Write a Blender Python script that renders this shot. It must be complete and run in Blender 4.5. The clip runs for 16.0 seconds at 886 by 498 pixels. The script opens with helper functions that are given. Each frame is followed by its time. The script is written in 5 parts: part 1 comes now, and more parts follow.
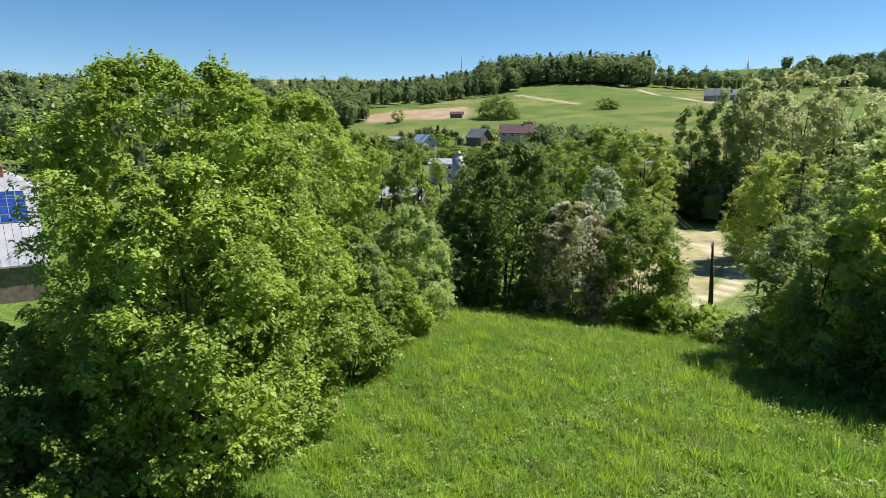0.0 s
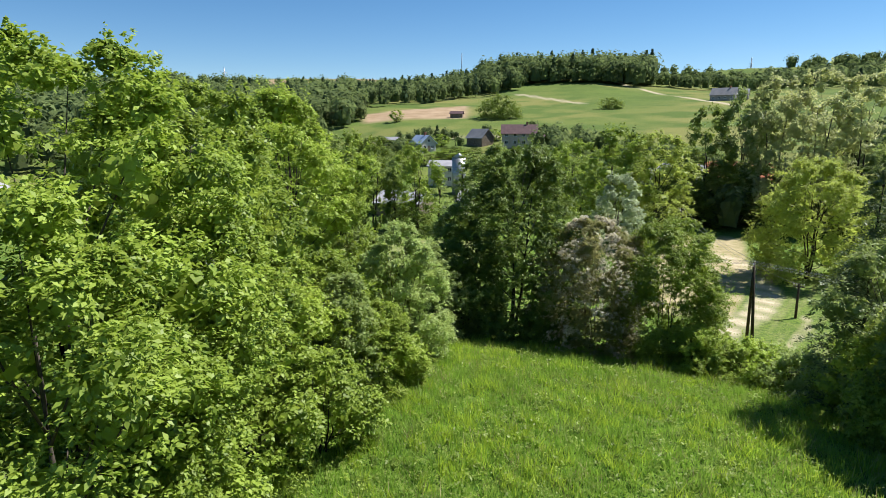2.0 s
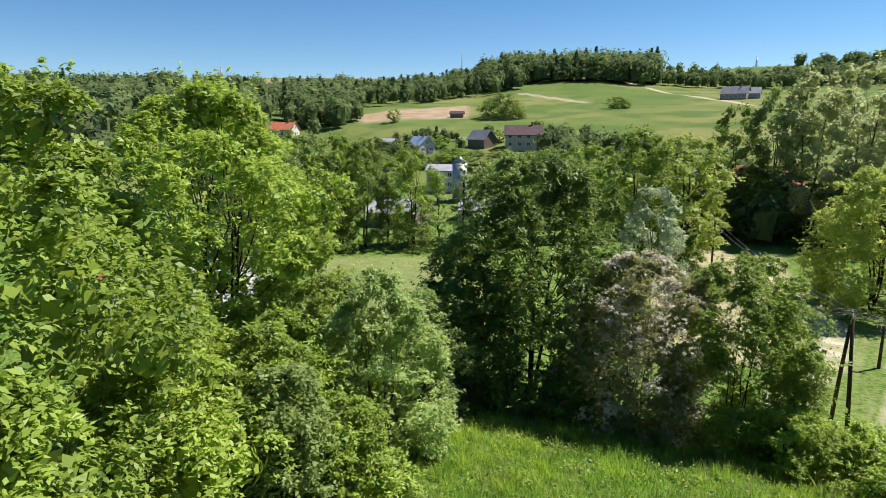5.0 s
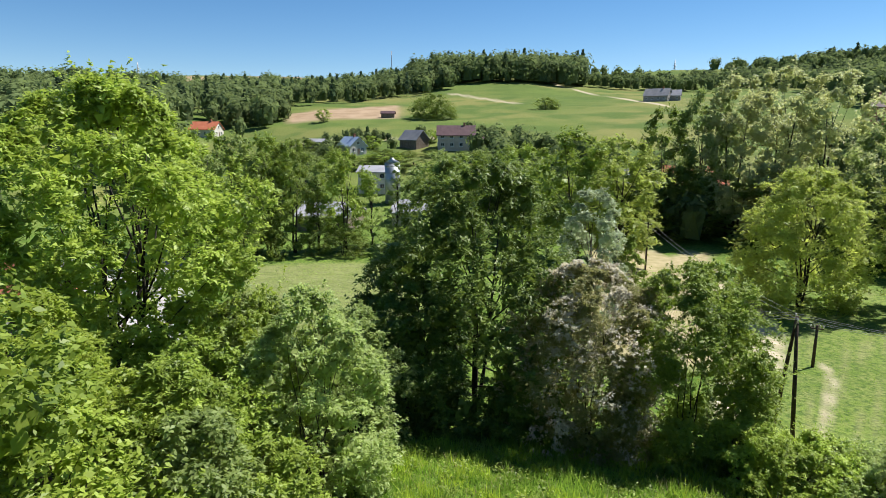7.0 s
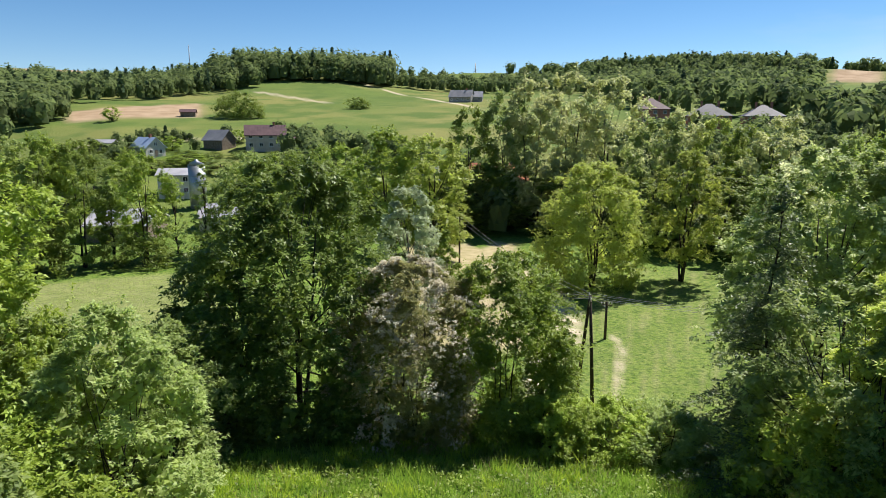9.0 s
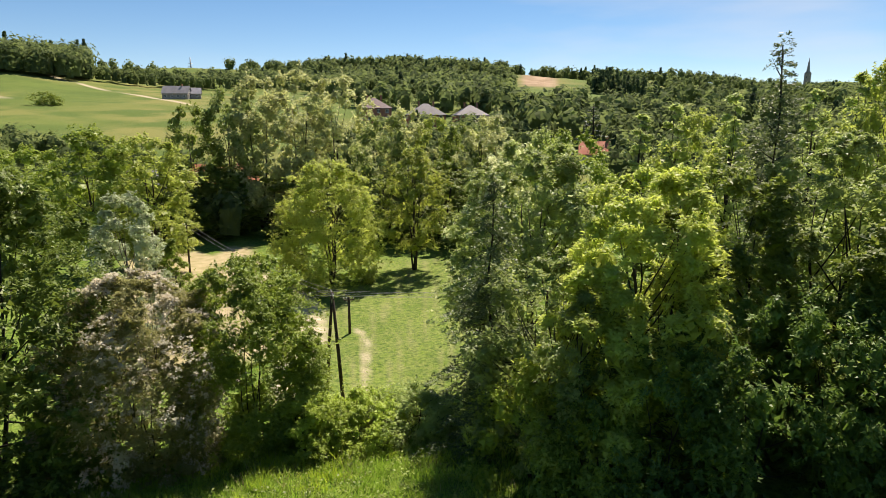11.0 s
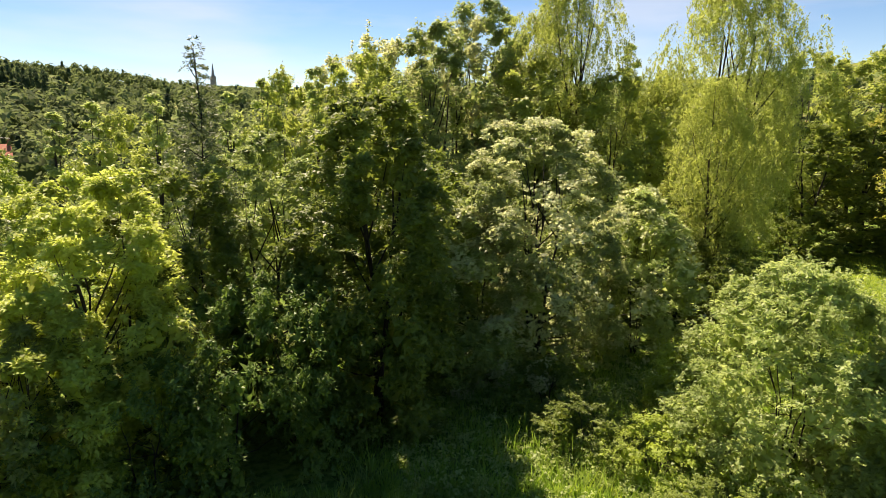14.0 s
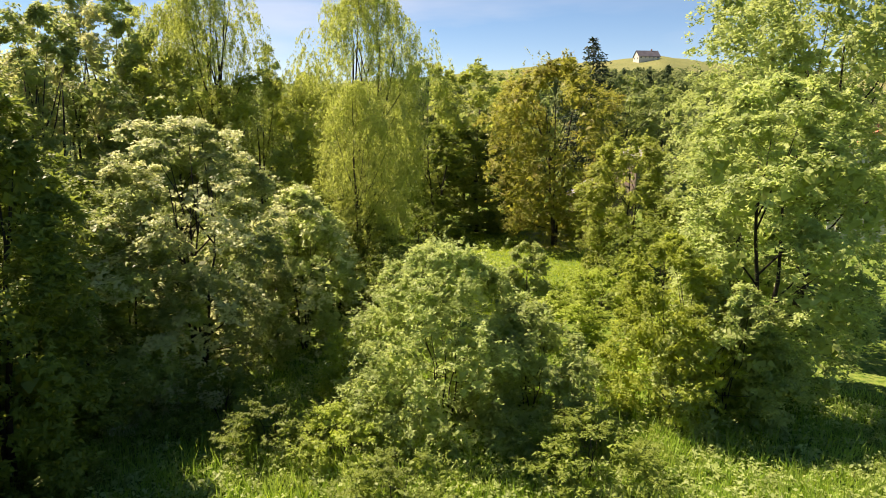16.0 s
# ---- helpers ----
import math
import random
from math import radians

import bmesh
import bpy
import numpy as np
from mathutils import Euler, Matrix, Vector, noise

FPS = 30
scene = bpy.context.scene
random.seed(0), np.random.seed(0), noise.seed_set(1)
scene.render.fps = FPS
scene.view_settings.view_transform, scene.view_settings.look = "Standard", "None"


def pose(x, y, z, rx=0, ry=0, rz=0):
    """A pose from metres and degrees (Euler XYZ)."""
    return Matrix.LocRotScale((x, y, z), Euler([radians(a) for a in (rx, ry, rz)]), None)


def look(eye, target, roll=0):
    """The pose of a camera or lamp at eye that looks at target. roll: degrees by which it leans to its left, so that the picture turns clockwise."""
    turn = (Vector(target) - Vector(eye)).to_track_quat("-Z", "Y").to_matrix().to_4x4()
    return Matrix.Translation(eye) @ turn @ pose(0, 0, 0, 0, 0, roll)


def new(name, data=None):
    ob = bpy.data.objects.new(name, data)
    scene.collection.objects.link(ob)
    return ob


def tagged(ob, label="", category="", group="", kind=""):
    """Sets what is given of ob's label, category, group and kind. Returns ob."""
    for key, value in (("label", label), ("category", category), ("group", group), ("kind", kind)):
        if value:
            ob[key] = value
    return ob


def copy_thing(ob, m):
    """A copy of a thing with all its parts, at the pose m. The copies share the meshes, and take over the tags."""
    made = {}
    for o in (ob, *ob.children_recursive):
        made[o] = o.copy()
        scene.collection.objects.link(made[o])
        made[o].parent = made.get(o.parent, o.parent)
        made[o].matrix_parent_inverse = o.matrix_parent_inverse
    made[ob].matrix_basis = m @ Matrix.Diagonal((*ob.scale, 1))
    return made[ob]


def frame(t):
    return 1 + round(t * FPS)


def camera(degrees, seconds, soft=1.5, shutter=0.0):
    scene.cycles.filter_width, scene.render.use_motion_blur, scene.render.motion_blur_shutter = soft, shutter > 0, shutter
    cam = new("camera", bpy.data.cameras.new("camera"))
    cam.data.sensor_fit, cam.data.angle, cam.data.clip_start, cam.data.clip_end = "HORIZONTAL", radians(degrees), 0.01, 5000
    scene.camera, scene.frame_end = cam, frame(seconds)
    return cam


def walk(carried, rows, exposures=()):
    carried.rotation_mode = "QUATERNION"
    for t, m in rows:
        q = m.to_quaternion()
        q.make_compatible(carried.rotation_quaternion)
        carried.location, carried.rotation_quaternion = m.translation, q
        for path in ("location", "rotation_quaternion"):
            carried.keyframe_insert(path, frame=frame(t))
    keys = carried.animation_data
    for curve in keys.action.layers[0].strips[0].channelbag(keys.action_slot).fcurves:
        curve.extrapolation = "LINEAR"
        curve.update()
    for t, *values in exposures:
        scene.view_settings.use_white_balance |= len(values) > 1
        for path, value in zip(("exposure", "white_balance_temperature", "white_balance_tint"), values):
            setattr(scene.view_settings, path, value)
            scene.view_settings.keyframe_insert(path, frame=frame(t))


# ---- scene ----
cam = camera(70.69, 16.0, soft=0.8)
# seconds, place, pitch, roll, yaw
PATH = [
    (0.0, 0.00, 0.00, 18.00, -11.10, 0.07, 0.00),
    (0.5, 0.03, 2.36, 18.06, -11.13, 0.06, 0.01),
    (1.0, 0.06, 4.82, 18.12, -11.15, -0.00, 0.02),
    (1.5, 0.10, 7.35, 18.17, -11.15, -0.01, 0.01),
    (2.0, 0.12, 9.91, 18.22, -11.14, -0.01, -0.01),
    (2.5, 0.15, 12.52, 18.25, -11.12, -0.04, -0.02),
    (3.0, 0.20, 15.12, 18.33, -11.14, 0.01, -0.02),
    (3.5, 0.23, 17.67, 18.42, -11.14, 0.03, -0.02),
    (4.0, 0.36, 20.29, 18.51, -11.16, 0.06, 0.02),
    (4.2, 0.43, 21.32, 18.55, -11.18, 0.07, 0.09),
    (6.3, 0.04, 28.80, 18.76, -11.17, -0.13, -1.60),
    (6.5, 0.07, 28.85, 18.74, -11.18, -0.12, -2.65),
    (7.0, 0.06, 28.79, 18.73, -11.17, -0.13, -6.24),
    (7.5, 0.06, 28.77, 18.74, -11.17, -0.15, -10.06),
    (8.0, 0.06, 28.76, 18.74, -11.17, -0.13, -13.74),
    (8.2, 0.05, 28.75, 18.74, -11.17, -0.13, -15.23),
    (10.3, 0.20, 28.85, 18.68, -11.20, -0.11, -38.82),
    (10.5, 0.20, 28.86, 18.69, -11.22, -0.08, -41.19),
    (11.0, 0.22, 28.90, 18.71, -11.26, 0.01, -47.17),
    (11.5, 0.24, 28.96, 18.70, -11.27, 0.04, -53.31),
    (12.0, 0.29, 29.02, 18.70, -11.26, 0.03, -59.72),
    (12.5, 0.34, 29.08, 18.71, -11.28, -0.02, -67.93),
    (13.0, 0.33, 29.14, 18.73, -11.30, -0.04, -77.31),
    (13.5, 0.35, 29.26, 18.72, -11.30, -0.07, -86.68),
    (14.0, 0.41, 29.37, 18.70, -11.25, -0.07, -96.21),
    (14.5, 0.44, 29.43, 18.65, -11.19, -0.01, -105.98),
    (15.0, 0.54, 29.48, 18.61, -11.13, 0.06, -114.35),
    (15.5, 0.64, 29.54, 18.55, -11.09, 0.13, -120.94),
    (16.0, 0.69, 29.57, 18.50, -11.07, 0.18, -127.48),
]
walk(cam, [(t, pose(x, y, z, 90 + p, r, w)) for t, x, y, z, p, r, w in PATH],
     [(0, 0.8, 6200, 12), (8.2, 0.8, 6200, 13), (11, 0.87, 7200, 19), (13.5, 1.09, 7800, 24), (14.7, 1.27, 8000, 25), (16, 1.25, 8000, 26)])

# ---- world and sun ----
SUN_AZ, SUN_EL = 69.0, 54.0  # degrees clockwise from +y, and above the horizon
world = bpy.data.worlds.new("sky")
scene.world = world
world.use_nodes = True
wn, wl = world.node_tree.nodes, world.node_tree.links
bg = wn["Background"]
sky = wn.new("ShaderNodeTexSky")
sky.sky_type, sky.sun_disc = "NISHITA", False
sky.sun_elevation, sky.sun_rotation = radians(SUN_EL), radians(SUN_AZ)
sky.air_density, sky.dust_density, sky.ozone_density, sky.altitude = 0.85, 0.0, 1.6, 1200
wc = wn.new("ShaderNodeTexCoord")
wm = wn.new("ShaderNodeMapping")
wm.inputs["Scale"].default_value = (1.0, 1.4, 7.0)
wm.inputs["Rotation"].default_value = (0.12, 0.05, 0.4)
wm.inputs["Location"].default_value = (2.3, 0.7, 0.4)
wno = wn.new("ShaderNodeTexNoise")
wno.inputs["Scale"].default_value, wno.inputs["Detail"].default_value = 1.9, 7
wr = wn.new("ShaderNodeMapRange")
wr.inputs["From Min"].default_value, wr.inputs["From Max"].default_value = 0.46, 0.7
wr.inputs["To Max"].default_value = 0.32
wx = wn.new("ShaderNodeMix")
wx.data_type = "RGBA"
wx.inputs[7].default_value = (6.6, 7.2, 7.6, 1)
wl.new(wc.outputs["Generated"], wm.inputs["Vector"])
wl.new(wm.outputs[0], wno.inputs["Vector"])
wl.new(wno.outputs["Fac"], wr.inputs["Value"])
wsx = wn.new("ShaderNodeSeparateXYZ")
wl.new(wc.outputs["Generated"], wsx.inputs[0])
wre = wn.new("ShaderNodeMapRange")
wre.inputs["From Min"].default_value, wre.inputs["From Max"].default_value = 0.35, 0.85
wl.new(wsx.outputs["X"], wre.inputs["Value"])
wmu = wn.new("ShaderNodeMath")
wmu.operation = "MULTIPLY"
wl.new(wr.outputs[0], wmu.inputs[0])
wl.new(wre.outputs[0], wmu.inputs[1])
wl.new(wmu.outputs[0], wx.inputs["Factor"])
whs = wn.new("ShaderNodeHueSaturation")
whs.inputs["Saturation"].default_value, whs.inputs["Hue"].default_value = 1.25, 0.495
wl.new(sky.outputs[0], whs.inputs["Color"])
wl.new(whs.outputs[0], wx.inputs[6])
wl.new(wx.outputs[2], bg.inputs["Color"])
bg.inputs["Strength"].default_value = 0.068
sun = new("sun", bpy.data.lights.new("sun", "SUN"))
sun.data.energy, sun.data.angle, sun.data.color = 5.0, radians(0.53), (1.0, 0.95, 0.86)
sa, se = radians(SUN_AZ), radians(SUN_EL)
sun.matrix_basis = look((0, 0, 200), (-math.sin(sa) * math.cos(se), -math.cos(sa) * math.cos(se), 200 - math.sin(se)))


# ---- materials ----
def mat_base(name):
    m = bpy.data.materials.new(name)
    m.use_nodes = True
    return m, m.node_tree.nodes, m.node_tree.links, m.node_tree.nodes["Principled BSDF"]


def mixc(n, l, fac, a, b, mode="MIX"):
    x = n.new("ShaderNodeMix")
    x.data_type, x.blend_type = "RGBA", mode
    for sock, val in ((x.inputs["Factor"], fac), (x.inputs[6], a), (x.inputs[7], b)):
        if isinstance(val, bpy.types.NodeSocket):
            l.new(val, sock)
        elif isinstance(val, tuple):
            sock.default_value = (*val, 1)
        else:
            sock.default_value = val
    return x.outputs[2]


def noise_fac(n, l, scale, lo=0.35, hi=0.65, detail=4, world_space=True):
    co = n.new("ShaderNodeNewGeometry") if world_space else n.new("ShaderNodeTexCoord")
    t = n.new("ShaderNodeTexNoise")
    t.inputs["Scale"].default_value, t.inputs["Detail"].default_value = scale, detail
    l.new(co.outputs["Position"] if world_space else co.outputs["Object"], t.inputs["Vector"])
    r = n.new("ShaderNodeMapRange")
    r.inputs["From Min"].default_value, r.inputs["From Max"].default_value = lo, hi
    l.new(t.outputs["Fac"], r.inputs["Value"])
    return r.outputs[0]


def leaf_mat(name, a, b, glow=0.35, patch=0.35, rough=0.5, old=None, tint=None):
    """Leaves between two greens, leaf by leaf and in patches; light shines through."""
    m, n, l, p = mat_base(name)
    g = n.new("ShaderNodeNewGeometry")
    c = mixc(n, l, g.outputs["Random Per Island"], a, b)
    c2 = mixc(n, l, 0.85, b, tuple(min(1, v * 1.35) for v in b))
    c = mixc(n, l, noise_fac(n, l, patch), c, c2)
    if old:
        c = mixc(n, l, noise_fac(n, l, 0.5, 0.52, 0.66), c, old)
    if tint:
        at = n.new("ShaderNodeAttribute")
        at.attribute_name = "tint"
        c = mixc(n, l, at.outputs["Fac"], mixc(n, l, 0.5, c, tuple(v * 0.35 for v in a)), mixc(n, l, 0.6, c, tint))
    oi = n.new("ShaderNodeObjectInfo")
    h = n.new("ShaderNodeHueSaturation")
    mr = n.new("ShaderNodeMapRange")
    mr.inputs["To Min"].default_value, mr.inputs["To Max"].default_value = 0.85, 1.15
    l.new(oi.outputs["Random"], mr.inputs["Value"])
    l.new(mr.outputs[0], h.inputs["Value"])
    l.new(c, h.inputs["Color"])
    l.new(h.outputs[0], p.inputs["Base Color"])
    p.inputs["Roughness"].default_value = rough
    p.inputs["Specular IOR Level"].default_value = 0.3 if rough < 0.8 else 0.1
    tr = n.new("ShaderNodeBsdfTranslucent")
    l.new(mixc(n, l, 0.6, h.outputs[0], (min(1, b[0] * 1.9), min(1, b[1] * 1.85), b[2] * 1.5)), tr.inputs["Color"])
    mx = n.new("ShaderNodeMixShader")
    mx.inputs["Fac"].default_value = glow
    l.new(p.outputs[0], mx.inputs[1])
    l.new(tr.outputs[0], mx.inputs[2])
    l.new(mx.outputs[0], n["Material Output"].inputs["Surface"])
    return m


def plain_mat(name, a, b, scale=2.0, rough=0.8, bump=0.2, bump_scale=20.0, metal=0.0):
    m, n, l, p = mat_base(name)
    l.new(mixc(n, l, noise_fac(n, l, scale, 0.3, 0.7, 6), a, b), p.inputs["Base Color"])
    p.inputs["Roughness"].default_value, p.inputs["Metallic"].default_value = rough, metal
    p.inputs["Specular IOR Level"].default_value = 0.5 if rough < 0.5 else 0.15
    if bump:
        bp = n.new("ShaderNodeBump")
        bp.inputs["Strength"].default_value = bump
        l.new(noise_fac(n, l, bump_scale, 0.2, 0.8, 6), bp.inputs["Height"])
        l.new(bp.outputs[0], p.inputs["Normal"])
    return m


def glass_mat(name):
    m, n, l, p = mat_base(name)
    p.inputs["Base Color"].default_value = (0.02, 0.025, 0.03, 1)
    p.inputs["Roughness"].default_value = 0.08
    return m


LEAF_FRESH = leaf_mat("leaf_fresh_green", (0.099, 0.16, 0.0212), (0.248, 0.325, 0.0494), 0.34)
LEAF_ASH = leaf_mat("leaf_bright_ash", (0.142, 0.207, 0.0246), (0.301, 0.383, 0.0616), 0.38)
# this deep green also paints shade into bushes below the trees
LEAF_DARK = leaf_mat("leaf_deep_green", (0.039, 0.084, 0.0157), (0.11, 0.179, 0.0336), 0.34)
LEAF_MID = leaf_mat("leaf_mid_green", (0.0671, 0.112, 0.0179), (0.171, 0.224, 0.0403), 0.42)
LEAF_OAK = leaf_mat("leaf_oak", (0.05, 0.085, 0.014), (0.13, 0.18, 0.032), 0.32)
LEAF_GREY = leaf_mat("leaf_grey_green", (0.122, 0.179, 0.047), (0.256, 0.319, 0.101), 0.45)
LEAF_SILVER = leaf_mat("leaf_silver_willow", (0.19, 0.24, 0.13), (0.34, 0.385, 0.24), 0.34)
LEAF_YELLOW = leaf_mat("leaf_yellow_green", (0.15, 0.202, 0.0252), (0.279, 0.34, 0.056), 0.52)
LEAF_WILLOW = leaf_mat("leaf_weeping_willow", (0.167, 0.213, 0.0336), (0.301, 0.356, 0.084), 0.52)
LEAF_OCHRE = leaf_mat("leaf_ochre_maple", (0.134, 0.168, 0.028), (0.258, 0.274, 0.0504), 0.5, 0.35, 0.5, (0.27, 0.215, 0.055))
LEAF_OLIVE = leaf_mat("leaf_olive_shrub", (0.137, 0.18, 0.0308), (0.262, 0.309, 0.0616), 0.5, 0.35, 0.5, (0.26, 0.24, 0.05))
LEAF_LARCH = leaf_mat("needle_larch", (0.0549, 0.0896, 0.0336), (0.122, 0.162, 0.056), 0.3)
LEAF_SPRUCE = leaf_mat("needle_spruce", (0.012, 0.03, 0.012), (0.03, 0.055, 0.02), 0.1)
LEAF_PURPLE = leaf_mat("leaf_dark_purple", (0.06, 0.032, 0.028), (0.13, 0.08, 0.055), 0.3)
LEAF_PALE = leaf_mat("leaf_pale_ash", (0.144, 0.207, 0.0554), (0.316, 0.386, 0.135), 0.5)
LEAF_ROWAN = leaf_mat("leaf_pale_rowan", (0.114, 0.16, 0.05), (0.238, 0.29, 0.11), 0.52)
LEAF_GOLD = leaf_mat("leaf_golden_maple", (0.211, 0.268, 0.0441), (0.398, 0.458, 0.107), 0.5)
BLOOM_GREY = leaf_mat("grey_blossom", (0.3, 0.28, 0.22), (0.5, 0.465, 0.38), 0.44)
LEAF_DUN = leaf_mat("leaf_brownish_shrub", (0.153, 0.165, 0.055), (0.283, 0.28, 0.12), 0.5)
BLOSSOM = leaf_mat("cream_blossom", (0.33, 0.39, 0.19), (0.52, 0.57, 0.32), 0.5)
LAWN = leaf_mat("lawn_blade", (0.174, 0.26, 0.02), (0.327, 0.42, 0.05), 0.45)
LEAF_MIST = leaf_mat("leaf_pale_poplar", (0.195, 0.241, 0.0952), (0.415, 0.437, 0.213), 0.48)
# both far wood greens hold extra blue: aerial haze put into the colour
LEAF_WOOD = leaf_mat("far_wood_leaf_hazed", (0.085, 0.125, 0.052), (0.135, 0.18, 0.072), 0.4, 0.07, 0.9, None, (0.2, 0.25, 0.085))
LEAF_WOOD_DARK = leaf_mat("far_wood_needle_hazed", (0.04, 0.07, 0.038), (0.06, 0.098, 0.05), 0.25, 0.1, 0.9, None, (0.09, 0.13, 0.05))
GRASS = leaf_mat("grass_blade", (0.0763, 0.175, 0.026), (0.218, 0.34, 0.05), 0.42, 0.45, 0.5, (0.25, 0.31, 0.09))
STRAW = leaf_mat("dry_stalk", (0.3, 0.27, 0.13), (0.42, 0.36, 0.2), 0.2)
BARK = plain_mat("bark", (0.05, 0.042, 0.034), (0.12, 0.1, 0.08), 3, 0.95, 0.6, 14)
BARK_DARK = plain_mat("dark_bark", (0.025, 0.021, 0.018), (0.06, 0.05, 0.04), 3, 0.95, 0.6, 14)
POLE_WOOD = plain_mat("tarred_pole_wood", (0.035, 0.026, 0.02), (0.085, 0.065, 0.05), 5, 0.85, 0.4, 30)
STEEL = plain_mat("galvanised_steel", (0.35, 0.36, 0.37), (0.45, 0.46, 0.47), 4, 0.5, 0.05, 30, 0.8)
WIRE = plain_mat("dull_wire", (0.2, 0.2, 0.2), (0.3, 0.3, 0.3), 5, 0.6, 0)
PORCELAIN = plain_mat("insulator_porcelain", (0.7, 0.68, 0.62), (0.8, 0.78, 0.74), 3, 0.25, 0)
ROOF_BROWN = plain_mat("maroon_roof_sheet", (0.095, 0.06, 0.062), (0.135, 0.085, 0.085), 0.7, 0.5, 0.1, 5)
ROOF_RED = plain_mat("red_roof_tile", (0.42, 0.12, 0.06), (0.5, 0.18, 0.1), 0.6, 0.7, 0.2, 6)
ROOF_GREY = plain_mat("grey_roof_sheet", (0.2, 0.2, 0.21), (0.29, 0.28, 0.28), 0.4, 0.6, 0.2, 4)
ROOF_DARK = plain_mat("dark_slate_roof", (0.07, 0.07, 0.08), (0.11, 0.11, 0.12), 0.4, 0.6, 0.2, 4)
ROOF_PALE = plain_mat("pale_corrugated_roof", (0.27, 0.27, 0.29), (0.37, 0.36, 0.38), 0.5, 0.6, 0.15, 5)
ROOF_BLUE = plain_mat("blue_roof_sheet", (0.26, 0.34, 0.48), (0.36, 0.44, 0.56), 0.5, 0.45, 0.1, 4)
WALL_WHITE = plain_mat("cream_render", (0.5, 0.47, 0.41), (0.62, 0.59, 0.53), 0.6, 0.9, 0.1, 8)
WALL_PINK = plain_mat("beige_render", (0.46, 0.37, 0.31), (0.56, 0.47, 0.41), 0.6, 0.9, 0.1, 8)
WALL_GREY = plain_mat("grey_render", (0.24, 0.22, 0.21), (0.33, 0.31, 0.3), 0.6, 0.9, 0.1, 8)
WALL_WOOD = plain_mat("weathered_boards", (0.13, 0.1, 0.075), (0.24, 0.2, 0.16), 1.5, 0.9, 0.3, 8)
WALL_BRICK = plain_mat("red_brick", (0.3, 0.13, 0.09), (0.42, 0.2, 0.14), 1.5, 0.9, 0.2, 10)
FRAME_WHITE = plain_mat("white_frame", (0.75, 0.75, 0.74), (0.82, 0.82, 0.8), 2, 0.5, 0)
PANE = glass_mat("window_glass")
SOLAR = plain_mat("solar_cells", (0.012, 0.03, 0.14), (0.025, 0.06, 0.24), 1.2, 0.15, 0)
FENCE_WOOD = plain_mat("grey_fence_wood", (0.06, 0.05, 0.045), (0.12, 0.1, 0.09), 3, 0.9, 0.3, 20)

# ---- plan ----
SX, SY, SZ = 0.2, 28.9, 18.7  # where the camera hovers


def spot(az, d):
    """Place at that bearing (degrees clockwise from +y) and distance from where the camera hovers."""
    return SX + d * math.sin(radians(az)), SY + d * math.cos(radians(az))


# bearing: depth of the valley floor, where the hill begins, how far its crest lies and how high
RELIEF = np.array([
    (-180, 0.0, 160, 700, 45), (-110, -1.5, 150, 700, 48), (-50, -4.0, 150, 640, 42), (-28, -4.5, 140, 620, 46),
    (-14, -4.5, 215, 1000, 90), (-4, -4.5, 145, 900, 82), (6, -4.5, 150, 600, 60), (14, -5.0, 150, 600, 63),
    (26, -5.5, 150, 760, 80), (44, -5.0, 140, 720, 79), (62, -3.0, 150, 640, 62), (78, -1.0, 160, 1300, 88),
    (100, 0.0, 160, 900, 64), (122, 0.0, 130, 620, 66), (146, 0.0, 120, 520, 70), (180, 0.0, 160, 700, 45)])


def ground_np(x, y):
    x, y = np.asarray(x, float), np.asarray(y, float)
    dx, dy = x - SX, y - SY
    d = np.hypot(dx, dy)
    az = np.degrees(np.arctan2(dx, dy))
    floor_z, foot, crest, top = (np.interp(az, RELIEF[:, 0], RELIEF[:, k]) for k in range(1, 5))
    s = np.clip((d - 14) / 44, 0, 1)
    s = s * s * (3 - 2 * s)
    u = np.clip((d - foot) / (crest - foot), 0, 1.0)
    rise = u + 0.05 * np.sin(u * 6.3)
    bumps = 0.25 * np.sin(x * 0.11 + 1) * np.sin(y * 0.13) * np.clip(d / 40, 0, 1)
    roll = np.clip((d - 250) / 300, 0, 1) * 3.5 * np.sin(x * 0.013 + 0.7) * np.cos(y * 0.011)
    return 0.35 + (floor_z - 0.35) * s + (top - floor_z) * rise + bumps + roll - 0.02 * np.clip(d - 1500, 0, None)


def ground(x, y):
    return float(ground_np(x, y))


# ---- mesh helpers ----
def mesh_np(name, polys, mat=None, smooth=False):
    """A mesh from an array of separate polygons (n, k, 3)."""
    n, k = polys.shape[:2]
    me = bpy.data.meshes.new(name)
    me.vertices.add(n * k)
    me.vertices.foreach_set("co", np.ascontiguousarray(polys, dtype=np.float32).ravel())
    me.loops.add(n * k)
    me.loops.foreach_set("vertex_index", np.arange(n * k, dtype=np.int32))
    me.polygons.add(n)
    me.polygons.foreach_set("loop_start", np.arange(0, n * k, k, dtype=np.int32))
    me.update(calc_edges=True)
    if mat:
        me.materials.append(mat)
    return me


def part(name, bm, material, parent, label=""):
    """Links a bmesh (or a mesh) as one mesh object under a thing or a part."""
    if isinstance(bm, bmesh.types.BMesh):
        me = bpy.data.meshes.new(name)
        bm.to_mesh(me)
        bm.free()
    else:
        me = bm
    if material and not me.materials:
        me.materials.append(material)
    ob = new(name, me)
    ob.parent = parent
    if label:
        ob["label"] = label
    return ob


